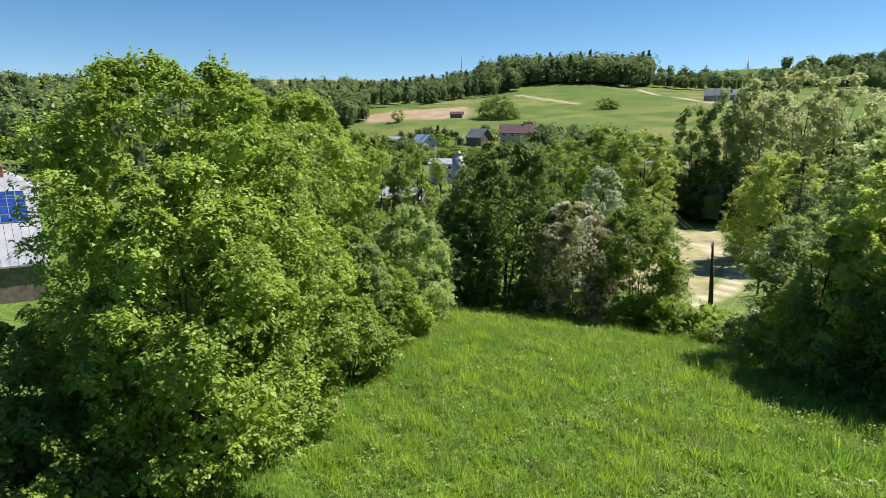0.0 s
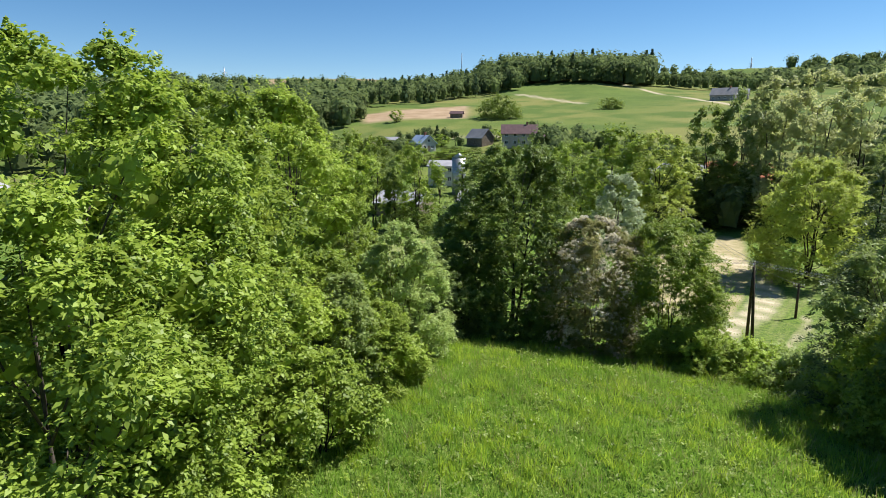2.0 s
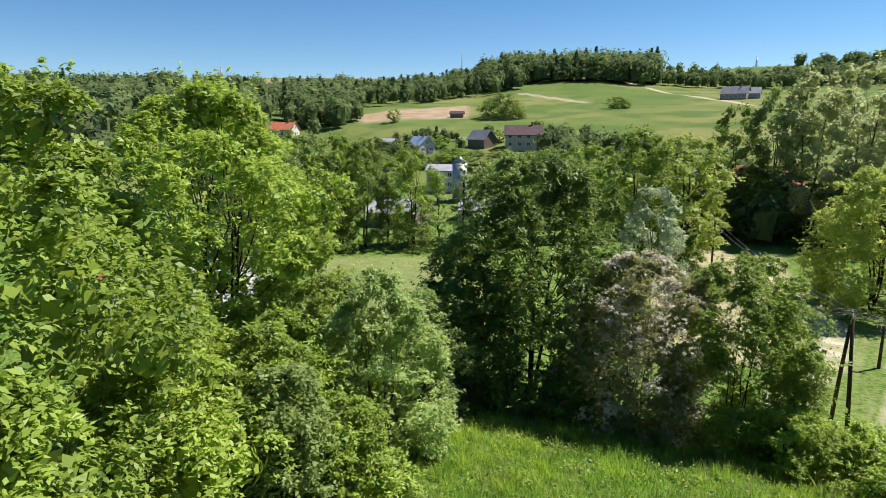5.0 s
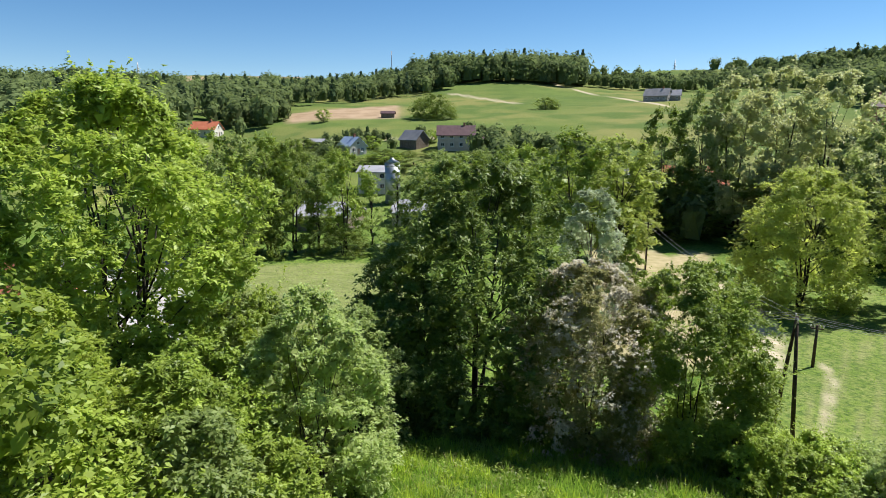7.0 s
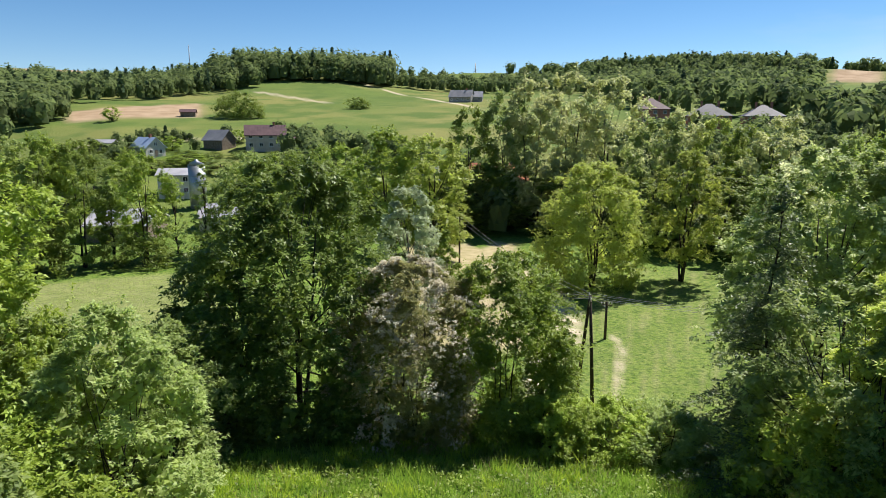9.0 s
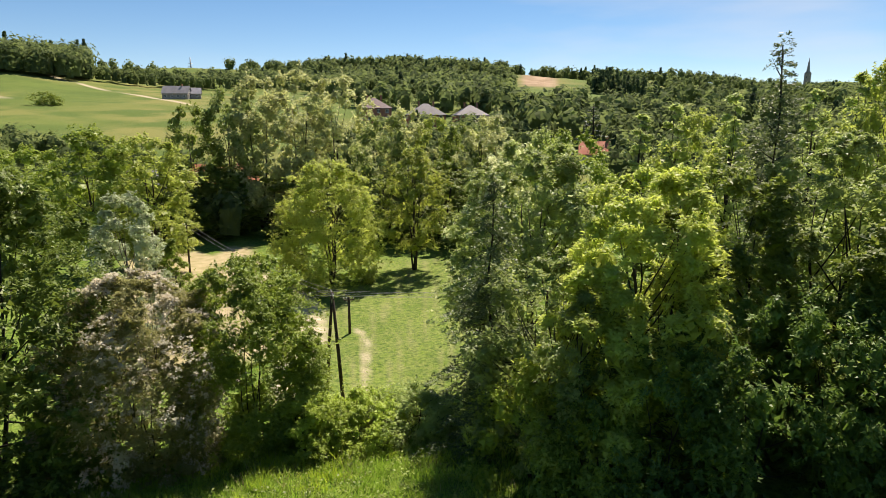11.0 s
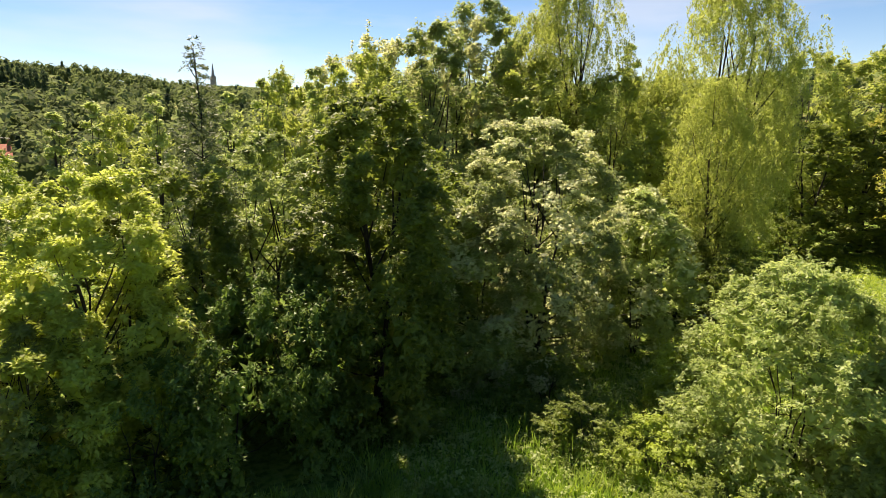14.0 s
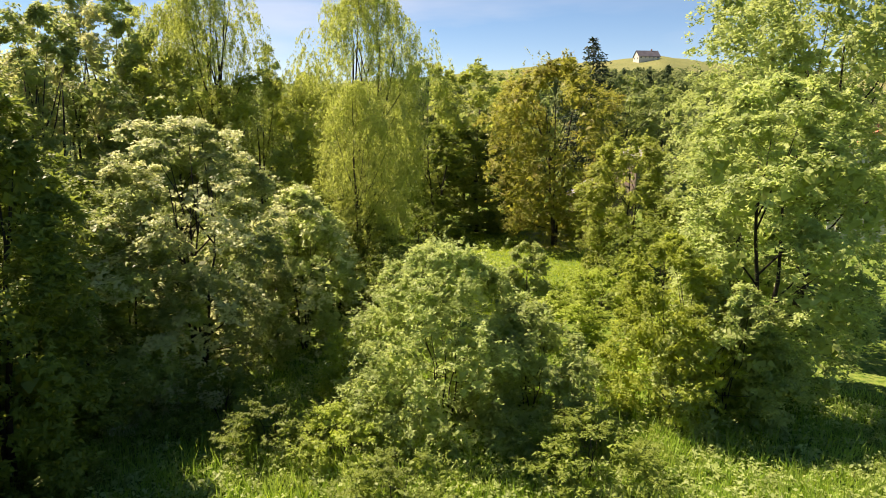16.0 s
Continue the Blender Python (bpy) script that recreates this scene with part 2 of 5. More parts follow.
def box(bm, x0, x1, y0, y1, z0, z1):
    v = [bm.verts.new((x, y, z)) for z in (z0, z1) for y in (y0, y1) for x in (x0, x1)]
    for f in ((0, 2, 3, 1), (4, 5, 7, 6), (0, 1, 5, 4), (2, 6, 7, 3), (0, 4, 6, 2), (1, 3, 7, 5)):
        bm.faces.new([v[i] for i in f])


def tube(bm, pts, radii, sides=7):
    """A tapered round limb along the points."""
    rings = []
    pts = [Vector(p) for p in pts]
    for i, p in enumerate(pts):
        d = (pts[min(i + 1, len(pts) - 1)] - pts[max(i - 1, 0)]).normalized()
        q = d.to_track_quat("Z", "Y")
        rings.append([bm.verts.new(p + q @ Vector((math.cos(a) * radii[i], math.sin(a) * radii[i], 0)))
                      for a in (2 * math.pi * k / sides for k in range(sides))])
    for a, b in zip(rings, rings[1:]):
        for k in range(sides):
            f = bm.faces.new((a[k], a[(k + 1) % sides], b[(k + 1) % sides], b[k]))
            f.smooth = True
    bm.faces.new(rings[-1])
    bm.faces.new(rings[0][::-1])


def unit(v):
    return v / np.maximum(np.linalg.norm(v, axis=-1, keepdims=True), 1e-6)


def leaf_quads(c, nrm, along, length, width, rng, simple=False):
    """Diamond leaves at c, facing nrm, pointing along; simple ones have three corners."""
    t = unit(along - nrm * (along * nrm).sum(-1, keepdims=True))
    b = np.cross(nrm, t)
    s = rng.uniform(0.65, 1.3, (len(c), 1))
    L, W = length * s, width * s
    if simple:
        return np.stack([c - t * L * 0.4 + b * W * 0.5, c - t * L * 0.4 - b * W * 0.5, c + t * L * 0.6 + nrm * L * 0.06], 1)
    return np.stack([c - t * L * 0.5, c + b * W * 0.5 - t * L * 0.08 + nrm * L * 0.08, c + t * L * 0.5, c - b * W * 0.5 - t * L * 0.08 + nrm * L * 0.08], 1)


def lobes_of(style, h, r, base, count, rng):
    """Centres and sizes of the crown's boughs, from the foot of the tree."""
    k = (np.arange(count) + rng.uniform(0, 1, count)) / count
    if style == "cone":
        wide = 1 - 0.85 * k
    elif style == "oval":
        wide = np.clip(1 - np.abs(1.9 * k - 0.85) ** 2.4, 0.12, 1) ** 0.6
    elif style == "vase":
        wide = np.clip(np.minimum(0.45 + 1.0 * k, 2.6 * (1.08 - k)), 0.1, 1)
    elif style == "dome":
        wide = np.clip(1 - k ** 2.3, 0.12, 1) ** 0.55 * (0.85 + 0.3 * np.minimum(k, 0.5))
    elif style == "pear":
        wide = np.minimum(0.75 + 0.5 * k, 1.25 * np.clip(1.03 - k, 0.02, 1) ** 0.75)
    elif style == "full":
        wide = np.clip(1 - np.abs(1.45 * k - 0.5) ** 2.6, 0.14, 1) ** 0.6
    else:
        wide = np.clip(1 - np.abs(2 * k - 1) ** 2.2, 0.14, 1) ** 0.5
    size = r * rng.uniform(0.24, 0.44, count) * (0.55 + 0.45 * wide)
    size = np.where(k > 0.78, size * rng.uniform(0.45, 0.85, count), size)
    a = np.arange(count) * 2.39996 + rng.normal(size=count) * 0.5
    u = np.clip(wide * r - size * 0.75, 0.05 * r, None) * rng.uniform(0.5, 1.1, count) ** 0.5 * rng.uniform(0.84, 1.16, count)
    lift = np.clip(base + k * (h - base), base + size * 0.45, h - size * rng.uniform(0.3, 0.9, count))
    return np.stack([np.cos(a) * u, np.sin(a) * u, lift], 1), size


def crown_np(style, h, r, base, leaf, lobes, sprays, per, rng, thin=0.55, droop=0.0, simple=False, core=60):
    """Leaves in sprays, sprays in tufts, tufts on boughs. Returns polygons, bough centres."""
    q, size = lobes_of(style, h, r, base, lobes, rng)
    mid = np.array([0, 0, base + (h - base) * 0.45])
    up = np.array([0, 0, 1.0])
    tufts = max(6, round(sprays / 2.6))
    sprays, per = round(sprays * 1.7), max(5, round(per * 0.64))
    ti = np.repeat(np.arange(lobes), tufts)
    away = unit((q - mid) * np.array([1, 1, 0.55]))
    td = unit(rng.normal(size=(len(ti), 3)) * 0.75 + away[ti] * 0.9 + up * 0.25)
    ts = size[ti] * rng.uniform(0.26, 0.5, len(ti))
    tc = q[ti] + td * (size[ti] * rng.uniform(0.6, 0.95, len(ti)))[:, None] * np.array([1, 1, 0.8])
    n = lobes * sprays
    li = rng.integers(0, len(ti), n)
    d = unit(rng.normal(size=(n, 3)) * 0.8 + td[li] * 0.9 + up * 0.4)
    c = tc[li] + d * (ts[li] * rng.uniform(0.45, 1.1, n))[:, None] * np.array([1, 1, 0.7])
    c[:, 2] = np.maximum(c[:, 2], 0.15)
    face = unit(d * 0.5 + up * 0.9 + rng.normal(size=(n, 3)) * 0.28)
    si = np.repeat(np.arange(n), per)
    m = n * per
    a = rng.uniform(0, 2 * math.pi, m)
    rad = np.sqrt(rng.uniform(0, 1, m)) * (leaf * rng.uniform(0.7, 1.7, n))[si]
    e1 = unit(np.cross(face, np.array([0.3, 0.9, 0.1])))
    e2 = np.cross(face, e1)
    off = e1[si] * (np.cos(a) * rad)[:, None] + e2[si] * (np.sin(a) * rad)[:, None]
    pos = c[si] + off + face[si] * (rng.normal(size=m) * leaf * 0.35)[:, None]
    pos[:, 2] -= (rad ** 2) * 0.25 / leaf * 0.5
    nr = unit(face[si] + rng.normal(size=(m, 3)) * 0.42)
    al = unit(off + rng.normal(size=(m, 3)) * 0.2 * leaf + d[si] * 0.1 - np.array([0, 0, droop]))
    polys = leaf_quads(pos, nr, al, leaf, leaf * thin, rng, simple)
    if not core:
        return polys, q
    # young shoots stand out of the boughs
    ni = np.repeat(np.arange(lobes), 4)
    sd = unit(away[ni] * 0.6 + up * 0.8 + rng.normal(size=(len(ni), 3)) * 0.42)
    s0 = q[ni] + sd * (size[ni] * 0.75)[:, None] + rng.normal(size=(len(ni), 3)) * (size[ni] * 0.22)[:, None]
    sl = np.minimum(size[ni] * rng.uniform(0.35, 0.85, len(ni)), leaf * 9)
    fi = np.repeat(np.arange(len(ni)), 16)
    u = rng.uniform(0, 1, len(fi))
    ring = unit(np.cross(sd[fi], rng.normal(size=(len(fi), 3))))
    sp = s0[fi] + sd[fi] * (u * sl[fi])[:, None] + ring * (leaf * (0.25 + 1.1 * (1 - u)) * rng.uniform(0.3, 1, len(fi)))[:, None]
    sp[:, 2] = np.maximum(sp[:, 2] - 0.25 * (u * u) * sl[fi] * np.abs(sd[fi, 0]), 0.15)
    shoot = leaf_quads(sp, unit(up + ring * 0.5 + rng.normal(size=ring.shape) * 0.4), ring + sd[fi] * 0.7, leaf, leaf * thin, rng, simple)
    polys = np.concatenate([polys, shoot])
    # oversized leaves added inside each bough to fill it and block light
    inner = np.repeat(np.arange(lobes), core)
    o = unit(rng.normal(size=(len(inner), 3)))
    cc = q[inner] + o * (size[inner] * rng.uniform(0.25, 0.56, len(inner)))[:, None] * np.array([1, 1, 0.8])
    cc[:, 2] = np.maximum(cc[:, 2], 0.3)
    w = np.minimum(size[inner][:, None] * 0.36, leaf * 2.2)
    old = leaf_quads(cc, unit(o + rng.normal(size=o.shape) * 0.3), rng.normal(size=o.shape), w, w * 0.75, rng, simple)
    old[:, :, 2] = np.maximum(old[:, :, 2], 0.05)
    return np.concatenate([polys, old]), q


def willow_np(h, r, base, leaf, lobes, strands, per, rng, simple=True):
    q, size = lobes_of("vase", h, r, base, lobes, rng)
    n = lobes * strands
    li = np.repeat(np.arange(lobes), strands)
    d = unit(rng.normal(size=(n, 3)) + np.array([0, 0, 0.3]))
    top = q[li] + d * size[li][:, None] * np.array([1.05, 1.05, 0.8])
    ln = rng.uniform(1.0, 3.6, n) * rng.choice([0.6, 1, 1.4], n)
    lean = rng.normal(size=(n, 3)) * 0.12
    si = np.repeat(np.arange(n), per)
    m = n * per
    u = rng.uniform(0, 1, m)
    out = unit(d * np.array([1, 1, 0.0]))
    bend = rng.uniform(0.2, 0.9, n)
    pos = top[si] + (lean[si] + np.array([0, 0, -1.0])) * (u * ln[si])[:, None] + rng.normal(size=(m, 3)) * 0.13
    pos += out[si] * (bend[si] * np.sqrt(u))[:, None] + np.array([0, 0, 1.0]) * (bend[si] * 1.6 * u * (1 - u))[:, None]
    pos[:, 2] = np.maximum(pos[:, 2], 0.1)
    al = unit(np.array([0, 0, -1.0]) + rng.normal(size=(m, 3)) * 0.35)
    return leaf_quads(pos, unit(rng.normal(size=(m, 3)) + np.array([0, 0, 0.3])), al, leaf, leaf * 0.42, rng, simple), q


def conifer_np(h, r, base, leaf, rows, per, rng, droop=0.25, gaps=0.25, slim=0.75):
    z = base + (h - base) * (1 - (1 - np.sort(rng.uniform(0, 1, rows))) ** 0.9)
    k = (z - base) / (h - base)
    az = rng.uniform(0, 2 * math.pi, rows)
    ln = r * (1 - k) ** slim * rng.uniform(0.5, 1.15, rows) + 0.35
    m = rows * per
    si = rng.choice(rows, m, p=ln / ln.sum())
    u = rng.uniform(0.08, 1, m) ** 0.8
    out = np.stack([np.cos(az), np.sin(az), np.zeros(rows)], 1)
    side = np.stack([-np.sin(az), np.cos(az), np.zeros(rows)], 1)
    w = (1 - u * 0.7) * 0.3 * ln[si] * rng.normal(size=m)
    pos = out[si] * (u * ln[si])[:, None] + side[si] * (w * 0.6)[:, None]
    pos[:, 2] = z[si] + ln[si] * (0.12 * u - droop * u * u) - np.abs(w) * 0.3 - rng.uniform(0, 0.35, m) * gaps * 3
    pos[:, 2] = np.maximum(pos[:, 2], 0.1)
    al = unit(out[si] * 0.7 + side[si] * np.sign(w)[:, None] * 0.6 + rng.normal(size=(m, 3)) * 0.3 - np.array([0, 0, 0.35]))
    polys = leaf_quads(pos, unit(rng.normal(size=(m, 3)) * 0.6 + np.array([0, 0, 1])), al, leaf, leaf * 0.4, rng, True)
    return polys, np.stack([out[:, 0] * ln * 0.8, out[:, 1] * ln * 0.8, z - 0.1 * ln], 1)


def limbs(h, base, q, stems, girth, rng, spread=0.6, many=14, fork=0.62):
    """Trunk, or several stems, and limbs up to the boughs."""
    bm = bmesh.new()
    paths = []
    for s in range(stems):
        a = 2 * math.pi * s / stems + rng.uniform(0, 1)
        w = 0.0 if stems == 1 else spread
        pts, rad = [], []
        for i in range(7):
            k = i / 6
            pts.append((math.cos(a) * w * (0.25 + 2.2 * k) + rng.normal() * 0.12 * (i > 0), math.sin(a) * w * (0.25 + 2.2 * k) + rng.normal() * 0.12 * (i > 0), -0.4 + k * h * 0.8))
            rad.append(girth * (1.25 if i == 0 else 1) * (1 - 0.82 * k) / stems ** 0.35)
        tube(bm, pts, rad, 8)
        paths.append(pts)
    order = rng.permutation(len(q))[:many]
    for i in order:
        c = q[i]
        pts = paths[int(rng.integers(stems))]
        zt = min(max(c[2] * fork, base * 0.7), h * 0.78)
        k = min(max((zt + 0.4) / (h * 0.8) * 6, 0), 5.99)
        p0 = Vector(pts[int(k)]).lerp(Vector(pts[int(k) + 1]), k - int(k))
        p2 = Vector(c)
        p1 = p0.lerp(p2, 0.5) + Vector((0, 0, -0.06 * (p2 - p0).length))
        g = girth * 0.32 * (1 - 0.5 * zt / h)
        tube(bm, (p0, p1, p2), (g, g * 0.65, g * 0.18), 5)
    return bm


def tree(name, label, x, y, h, r, base, mat, bark=None, style="round", leaf=0.35, lobes=30, sprays=20, per=18, stems=1,
         girth=None, seed=0, many=14, category="tree", group="", blossom=None, thin=0.55, bloom=0.4, bloom_size=0.9):
    rng = np.random.default_rng(seed * 977 + 13)
    bark = bark or BARK
    girth = girth or h * 0.014
    far = math.hypot(x - SX, y - SY) > 44 or style in ("willow", "larch", "spruce") or (x == 0 and y == 0)
    far = far or math.hypot(x - SX, y - SY) > 24
    per, leaf = (max(6, round(per * 1.08)), leaf * 0.9) if far else (max(5, round(per * 0.66)), leaf * 1.05)
    foot = tagged(new(name), label, category, group)
    foot.matrix_basis = pose(x, y, ground(x, y) - 0.05, 0, 0, rng.uniform(0, 360) if style != "lean" else 0)
    if style == "willow":
        polys, q = willow_np(h, r, base, leaf, lobes, sprays, per, rng)
    elif style in ("larch", "spruce"):
        polys, q = conifer_np(h, r, base, leaf, lobes * sprays, per, rng, 0.3 if style == "larch" else 0.2, 0.25, 0.8 if style == "larch" else 0.75)
    else:
        polys, q = crown_np(style, h, r, base, leaf, lobes, sprays, per, rng, thin, 0.0, far)
    part("trunk", limbs(h if style not in ("larch", "spruce") else h * 1.22, base, q, stems, girth, rng, 0.3 + 0.05 * r, many, 0.95 if style in ("larch", "spruce") else 0.62), bark, foot)
    part("crown", mesh_np("crown", polys), mat, foot)
    if blossom:
        bp, _ = crown_np(style, h * 1.015, r * 1.05, base, leaf * bloom_size, lobes, max(3, int(sprays * bloom)), 16, np.random.default_rng(seed * 977 + 13), 0.8, 0.0, True, 0)
        part("blossom", mesh_np("blossom", bp), blossom, foot, "flat creamy white flower heads")
    return foot


def top_height(x, y, el):
    """Height of a thing at x, y whose top shows at that elevation from the hovering camera."""
    return SZ + math.hypot(x - SX, y - SY) * math.tan(radians(el)) - ground(x, y)

# ---- ground: one sheet, fine near the camera ----
def smooth01(a):
    a = np.clip(a, 0, 1)
    return a * a * (3 - 2 * a)


def cover_of(x, y):
    """How far each spot is mown hay, bare track, ploughed soil, concrete yard."""
    dx, dy = x - SX, y - SY
    d, az = np.hypot(dx, dy), np.degrees(np.arctan2(dx, dy))
    wob = 3 * np.sin(az * 0.9) + 2 * np.sin(az * 2.3 + d * 0.05)
    edge = 30.2 + 2.9 * np.clip((126 - d) / 50, 0, 1)
    hay = smooth01((az - 18.5 + wob * 0.2) / 1.5) * smooth01((edge - az) / 0.7) * smooth01((d - 62) / 5) * smooth01((130 - d + wob) / 3)
    mown = smooth01((az - 35) / 2) * smooth01((53 - az) / 3) * smooth01((d - 46) / 6) * smooth01((112 - d) / 5)
    hay = np.maximum(hay, mown * (0.08 + 0.2 * smooth01((np.sin(az * 5.2 + d * 0.05 + np.sin(d * 0.11) * 0.8) + 0.6 * np.sin(az * 11 + d * 0.21) - 0.2) / 0.9)))
    hay = np.maximum(hay, 0.3 * smooth01((az + 14) / 2) * smooth01((5 - az) / 2) * smooth01((d - 64) / 6) * smooth01((108 - d) / 3))
    track = np.zeros_like(d)
    for line, wd in ((((29, 74), (33.4, 80), (40, 86), (46, 95), (51, 108), (52, 124)), 1.5),
                     (((45, 84), (43, 80), (38, 74.5), (34.6, 70.7), (32.6, 65), (33.2, 60), (37, 55)), 0.35)):
        near = np.full_like(d, 1e9)
        for (ax, ay), (bx, by) in zip(line, line[1:]):
            u = np.clip(((x - ax) * (bx - ax) + (y - ay) * (by - ay)) / ((bx - ax) ** 2 + (by - ay) ** 2), 0, 1)
            near = np.minimum(near, np.hypot(x - ax - u * (bx - ax), y - ay - u * (by - ay)))
        track = np.maximum(track, smooth01(1.7 - near / wd) * (0.7 + 0.3 * np.sin(x * 1.3 + y * 0.9)) * (1.0 if wd > 1 else 0.6))
    soil = smooth01((az + 8) / 1) * smooth01((2.8 - az) / 1) * smooth01((d - 336) / 6) * smooth01((386 + (az + 8) * 4 - d) / 6)
    soil = np.maximum(soil, smooth01((az + 16) / 1) * smooth01((-5.5 - az) / 1) * smooth01((d - 800) / 20) * smooth01((960 - d) / 20))
    soil = np.maximum(soil, smooth01((az - 53.8) / 0.6) * smooth01((57.4 - az) / 0.6) * smooth01((d - 585) / 10) * smooth01((680 - d) / 10))
    yard = smooth01((az + 28) / 2) * smooth01((-16 - az) / 2) * smooth01((d - 58) / 4) * smooth01((128 - d) / 6)
    lane = smooth01(1.5 - np.abs(d - (531 - (az - 17.3) * 18)) / 3.5) * smooth01((az - 15) / 1) * smooth01((27 - az) / 1)
    lane = np.maximum(lane, 0.7 * smooth01(1.5 - np.abs(d - (480 - (az - 7.1) * 11.9)) / 5) * smooth01((az - 6.4) / 0.6) * smooth01((13.5 - az) / 1))
    lane = np.maximum(lane, smooth01(1.5 - np.abs(d - 262 + az) / 2.0) * smooth01((az + 8) / 1) * smooth01((9 - az) / 1))
    pale = smooth01((az - 134) / 2) * smooth01((141 - az) / 2) * smooth01((d - 92) / 4) * smooth01((112 - d) / 4)
    hay = np.maximum(hay, 0.25 * smooth01((az - 132) / 4) * smooth01((172 - az) / 4) * smooth01((d - 380) / 40))
    return np.maximum(hay, 0.7 * pale), np.maximum(track, lane * 0.9), soil, yard, smooth01((d - 120) / 90)


def ground_mat():
    m, n, l, p = mat_base("ground_cover")
    a = {}
    for k in ("hay", "track", "soil", "yard", "far"):
        t = n.new("ShaderNodeAttribute")
        t.attribute_name = k
        a[k] = t.outputs["Fac"]
    c = mixc(n, l, noise_fac(n, l, 0.12), (0.085, 0.15, 0.018), (0.15, 0.22, 0.036))
    c = mixc(n, l, noise_fac(n, l, 0.9, 0.4, 0.75), c, (0.17, 0.21, 0.055))
    c = mixc(n, l, noise_fac(n, l, 2.0, 0.45, 0.65), c, (0.045, 0.1, 0.012))
    far = mixc(n, l, noise_fac(n, l, 0.012, 0.4, 0.6), (0.105, 0.152, 0.032), (0.18, 0.185, 0.055))
    far = mixc(n, l, noise_fac(n, l, 0.045, 0.45, 0.62), far, (0.085, 0.13, 0.028))
    c = mixc(n, l, a["far"], c, far)
    hay = mixc(n, l, noise_fac(n, l, 0.5, 0.35, 0.65, 6), (0.27, 0.24, 0.115), (0.4, 0.335, 0.2))
    c = mixc(n, l, a["hay"], c, hay)
    c = mixc(n, l, a["track"], c, mixc(n, l, noise_fac(n, l, 0.8, 0.3, 0.7, 6), (0.42, 0.35, 0.24), (0.58, 0.49, 0.36)))
    c = mixc(n, l, a["soil"], c, mixc(n, l, noise_fac(n, l, 0.1), (0.28, 0.2, 0.12), (0.38, 0.28, 0.18)))
    c = mixc(n, l, a["yard"], c, mixc(n, l, noise_fac(n, l, 0.3), (0.34, 0.32, 0.3), (0.45, 0.42, 0.4)))
    l.new(c, p.inputs["Base Color"])
    p.inputs["Roughness"].default_value = 0.95
    p.inputs["Specular IOR Level"].default_value = 0.1
    bp = n.new("ShaderNodeBump")
    bp.inputs["Strength"].default_value, bp.inputs["Distance"].default_value = 0.6, 0.2
    l.new(noise_fac(n, l, 3.0, 0.2, 0.8, 8), bp.inputs["Height"])
    l.new(bp.outputs[0], p.inputs["Normal"])
    return m


def build_ground():
    az = np.radians(np.concatenate([np.arange(-50, 170, 0.5), np.arange(170, 310, 2.5)]))
    rad = np.concatenate([[0.5], np.arange(3, 60, 1.5), np.geomspace(60, 140, 60), np.geomspace(144, 1200, 100), np.geomspace(1300, 4200, 12)])
    A, R = np.meshgrid(az, rad)
    x, y = SX + R * np.sin(A), SY + R * np.cos(A)
    v = np.stack([x, y, ground_np(x, y)], -1).reshape(-1, 3)
    na, nr = len(az), len(rad)
    i, j = np.meshgrid(np.arange(nr - 1), np.arange(na), indexing="ij")
    j2 = (j + 1) % na
    q = np.stack([i * na + j, i * na + j2, (i + 1) * na + j2, (i + 1) * na + j], -1).reshape(-1, 4)[:, ::-1]
    me = bpy.data.meshes.new("ground")
    me.from_pydata(v.tolist(), [], q.tolist() + [list(range(na))])
    for k, val in zip(("hay", "track", "soil", "yard", "far"), cover_of(v[:, 0], v[:, 1])):
        at = me.attributes.new(k, "FLOAT", "POINT")
        at.data.foreach_set("value", val.astype(np.float32))
    me.polygons.foreach_set("use_smooth", np.ones(len(me.polygons), dtype=bool))
    me.materials.append(ground_mat())
    tagged(new("ground", me), "green meadow, mown hay strips and rolling hill fields", "ground", "", "structure")


build_ground()


def meadow(name, label, pick, count, blade, wide, mat, seed, lean=0.35):
    """Upright blades over the spots that pick() keeps."""
    rng = np.random.default_rng(seed)
    x, y = pick(rng, count)
    z = ground_np(x, y)
    n = len(x)
    a = rng.uniform(0, 2 * math.pi, n)
    clump = 0.45 + 0.7 * (np.sin(x * 0.9 + np.sin(y * 0.7) * 2) * np.sin(y * 1.1 + x * 0.3) * 0.5 + 0.5) + 0.6 * (np.sin(x * 4.1 + np.sin(y * 3.3) * 2) * np.sin(y * 4.7 + np.sin(x * 2.9)) > 0.25)
    hgt = blade * rng.uniform(0.4, 1.25, n) * clump * (0.8 + 0.5 * (np.sin(x * 2.3 + np.sin(y * 1.7) * 3) * np.sin(y * 2.9 + np.sin(x * 1.3) * 2) > 0.1))
    tip = np.stack([x + rng.normal(size=n) * lean * hgt, y + rng.normal(size=n) * lean * hgt, z + hgt], 1)
    w = wide * rng.uniform(0.6, 1.3, n)
    p0 = np.stack([x + np.cos(a) * w, y + np.sin(a) * w, z - 0.03], 1)
    p1 = np.stack([x - np.cos(a) * w, y - np.sin(a) * w, z - 0.03], 1)
    tagged(new(name, mesh_np(name, np.stack([p0, p1, tip], 1), mat)), label, "grass", "", "stuff")


def pick_polar(az0, az1, d0, d1, power=1.0):
    def pick(rng, count):
        az = np.radians(rng.uniform(az0, az1, count))
        d = d0 + (d1 - d0) * rng.uniform(0, 1, count) ** power
        return SX + d * np.sin(az), SY + d * np.cos(az)
    return pick


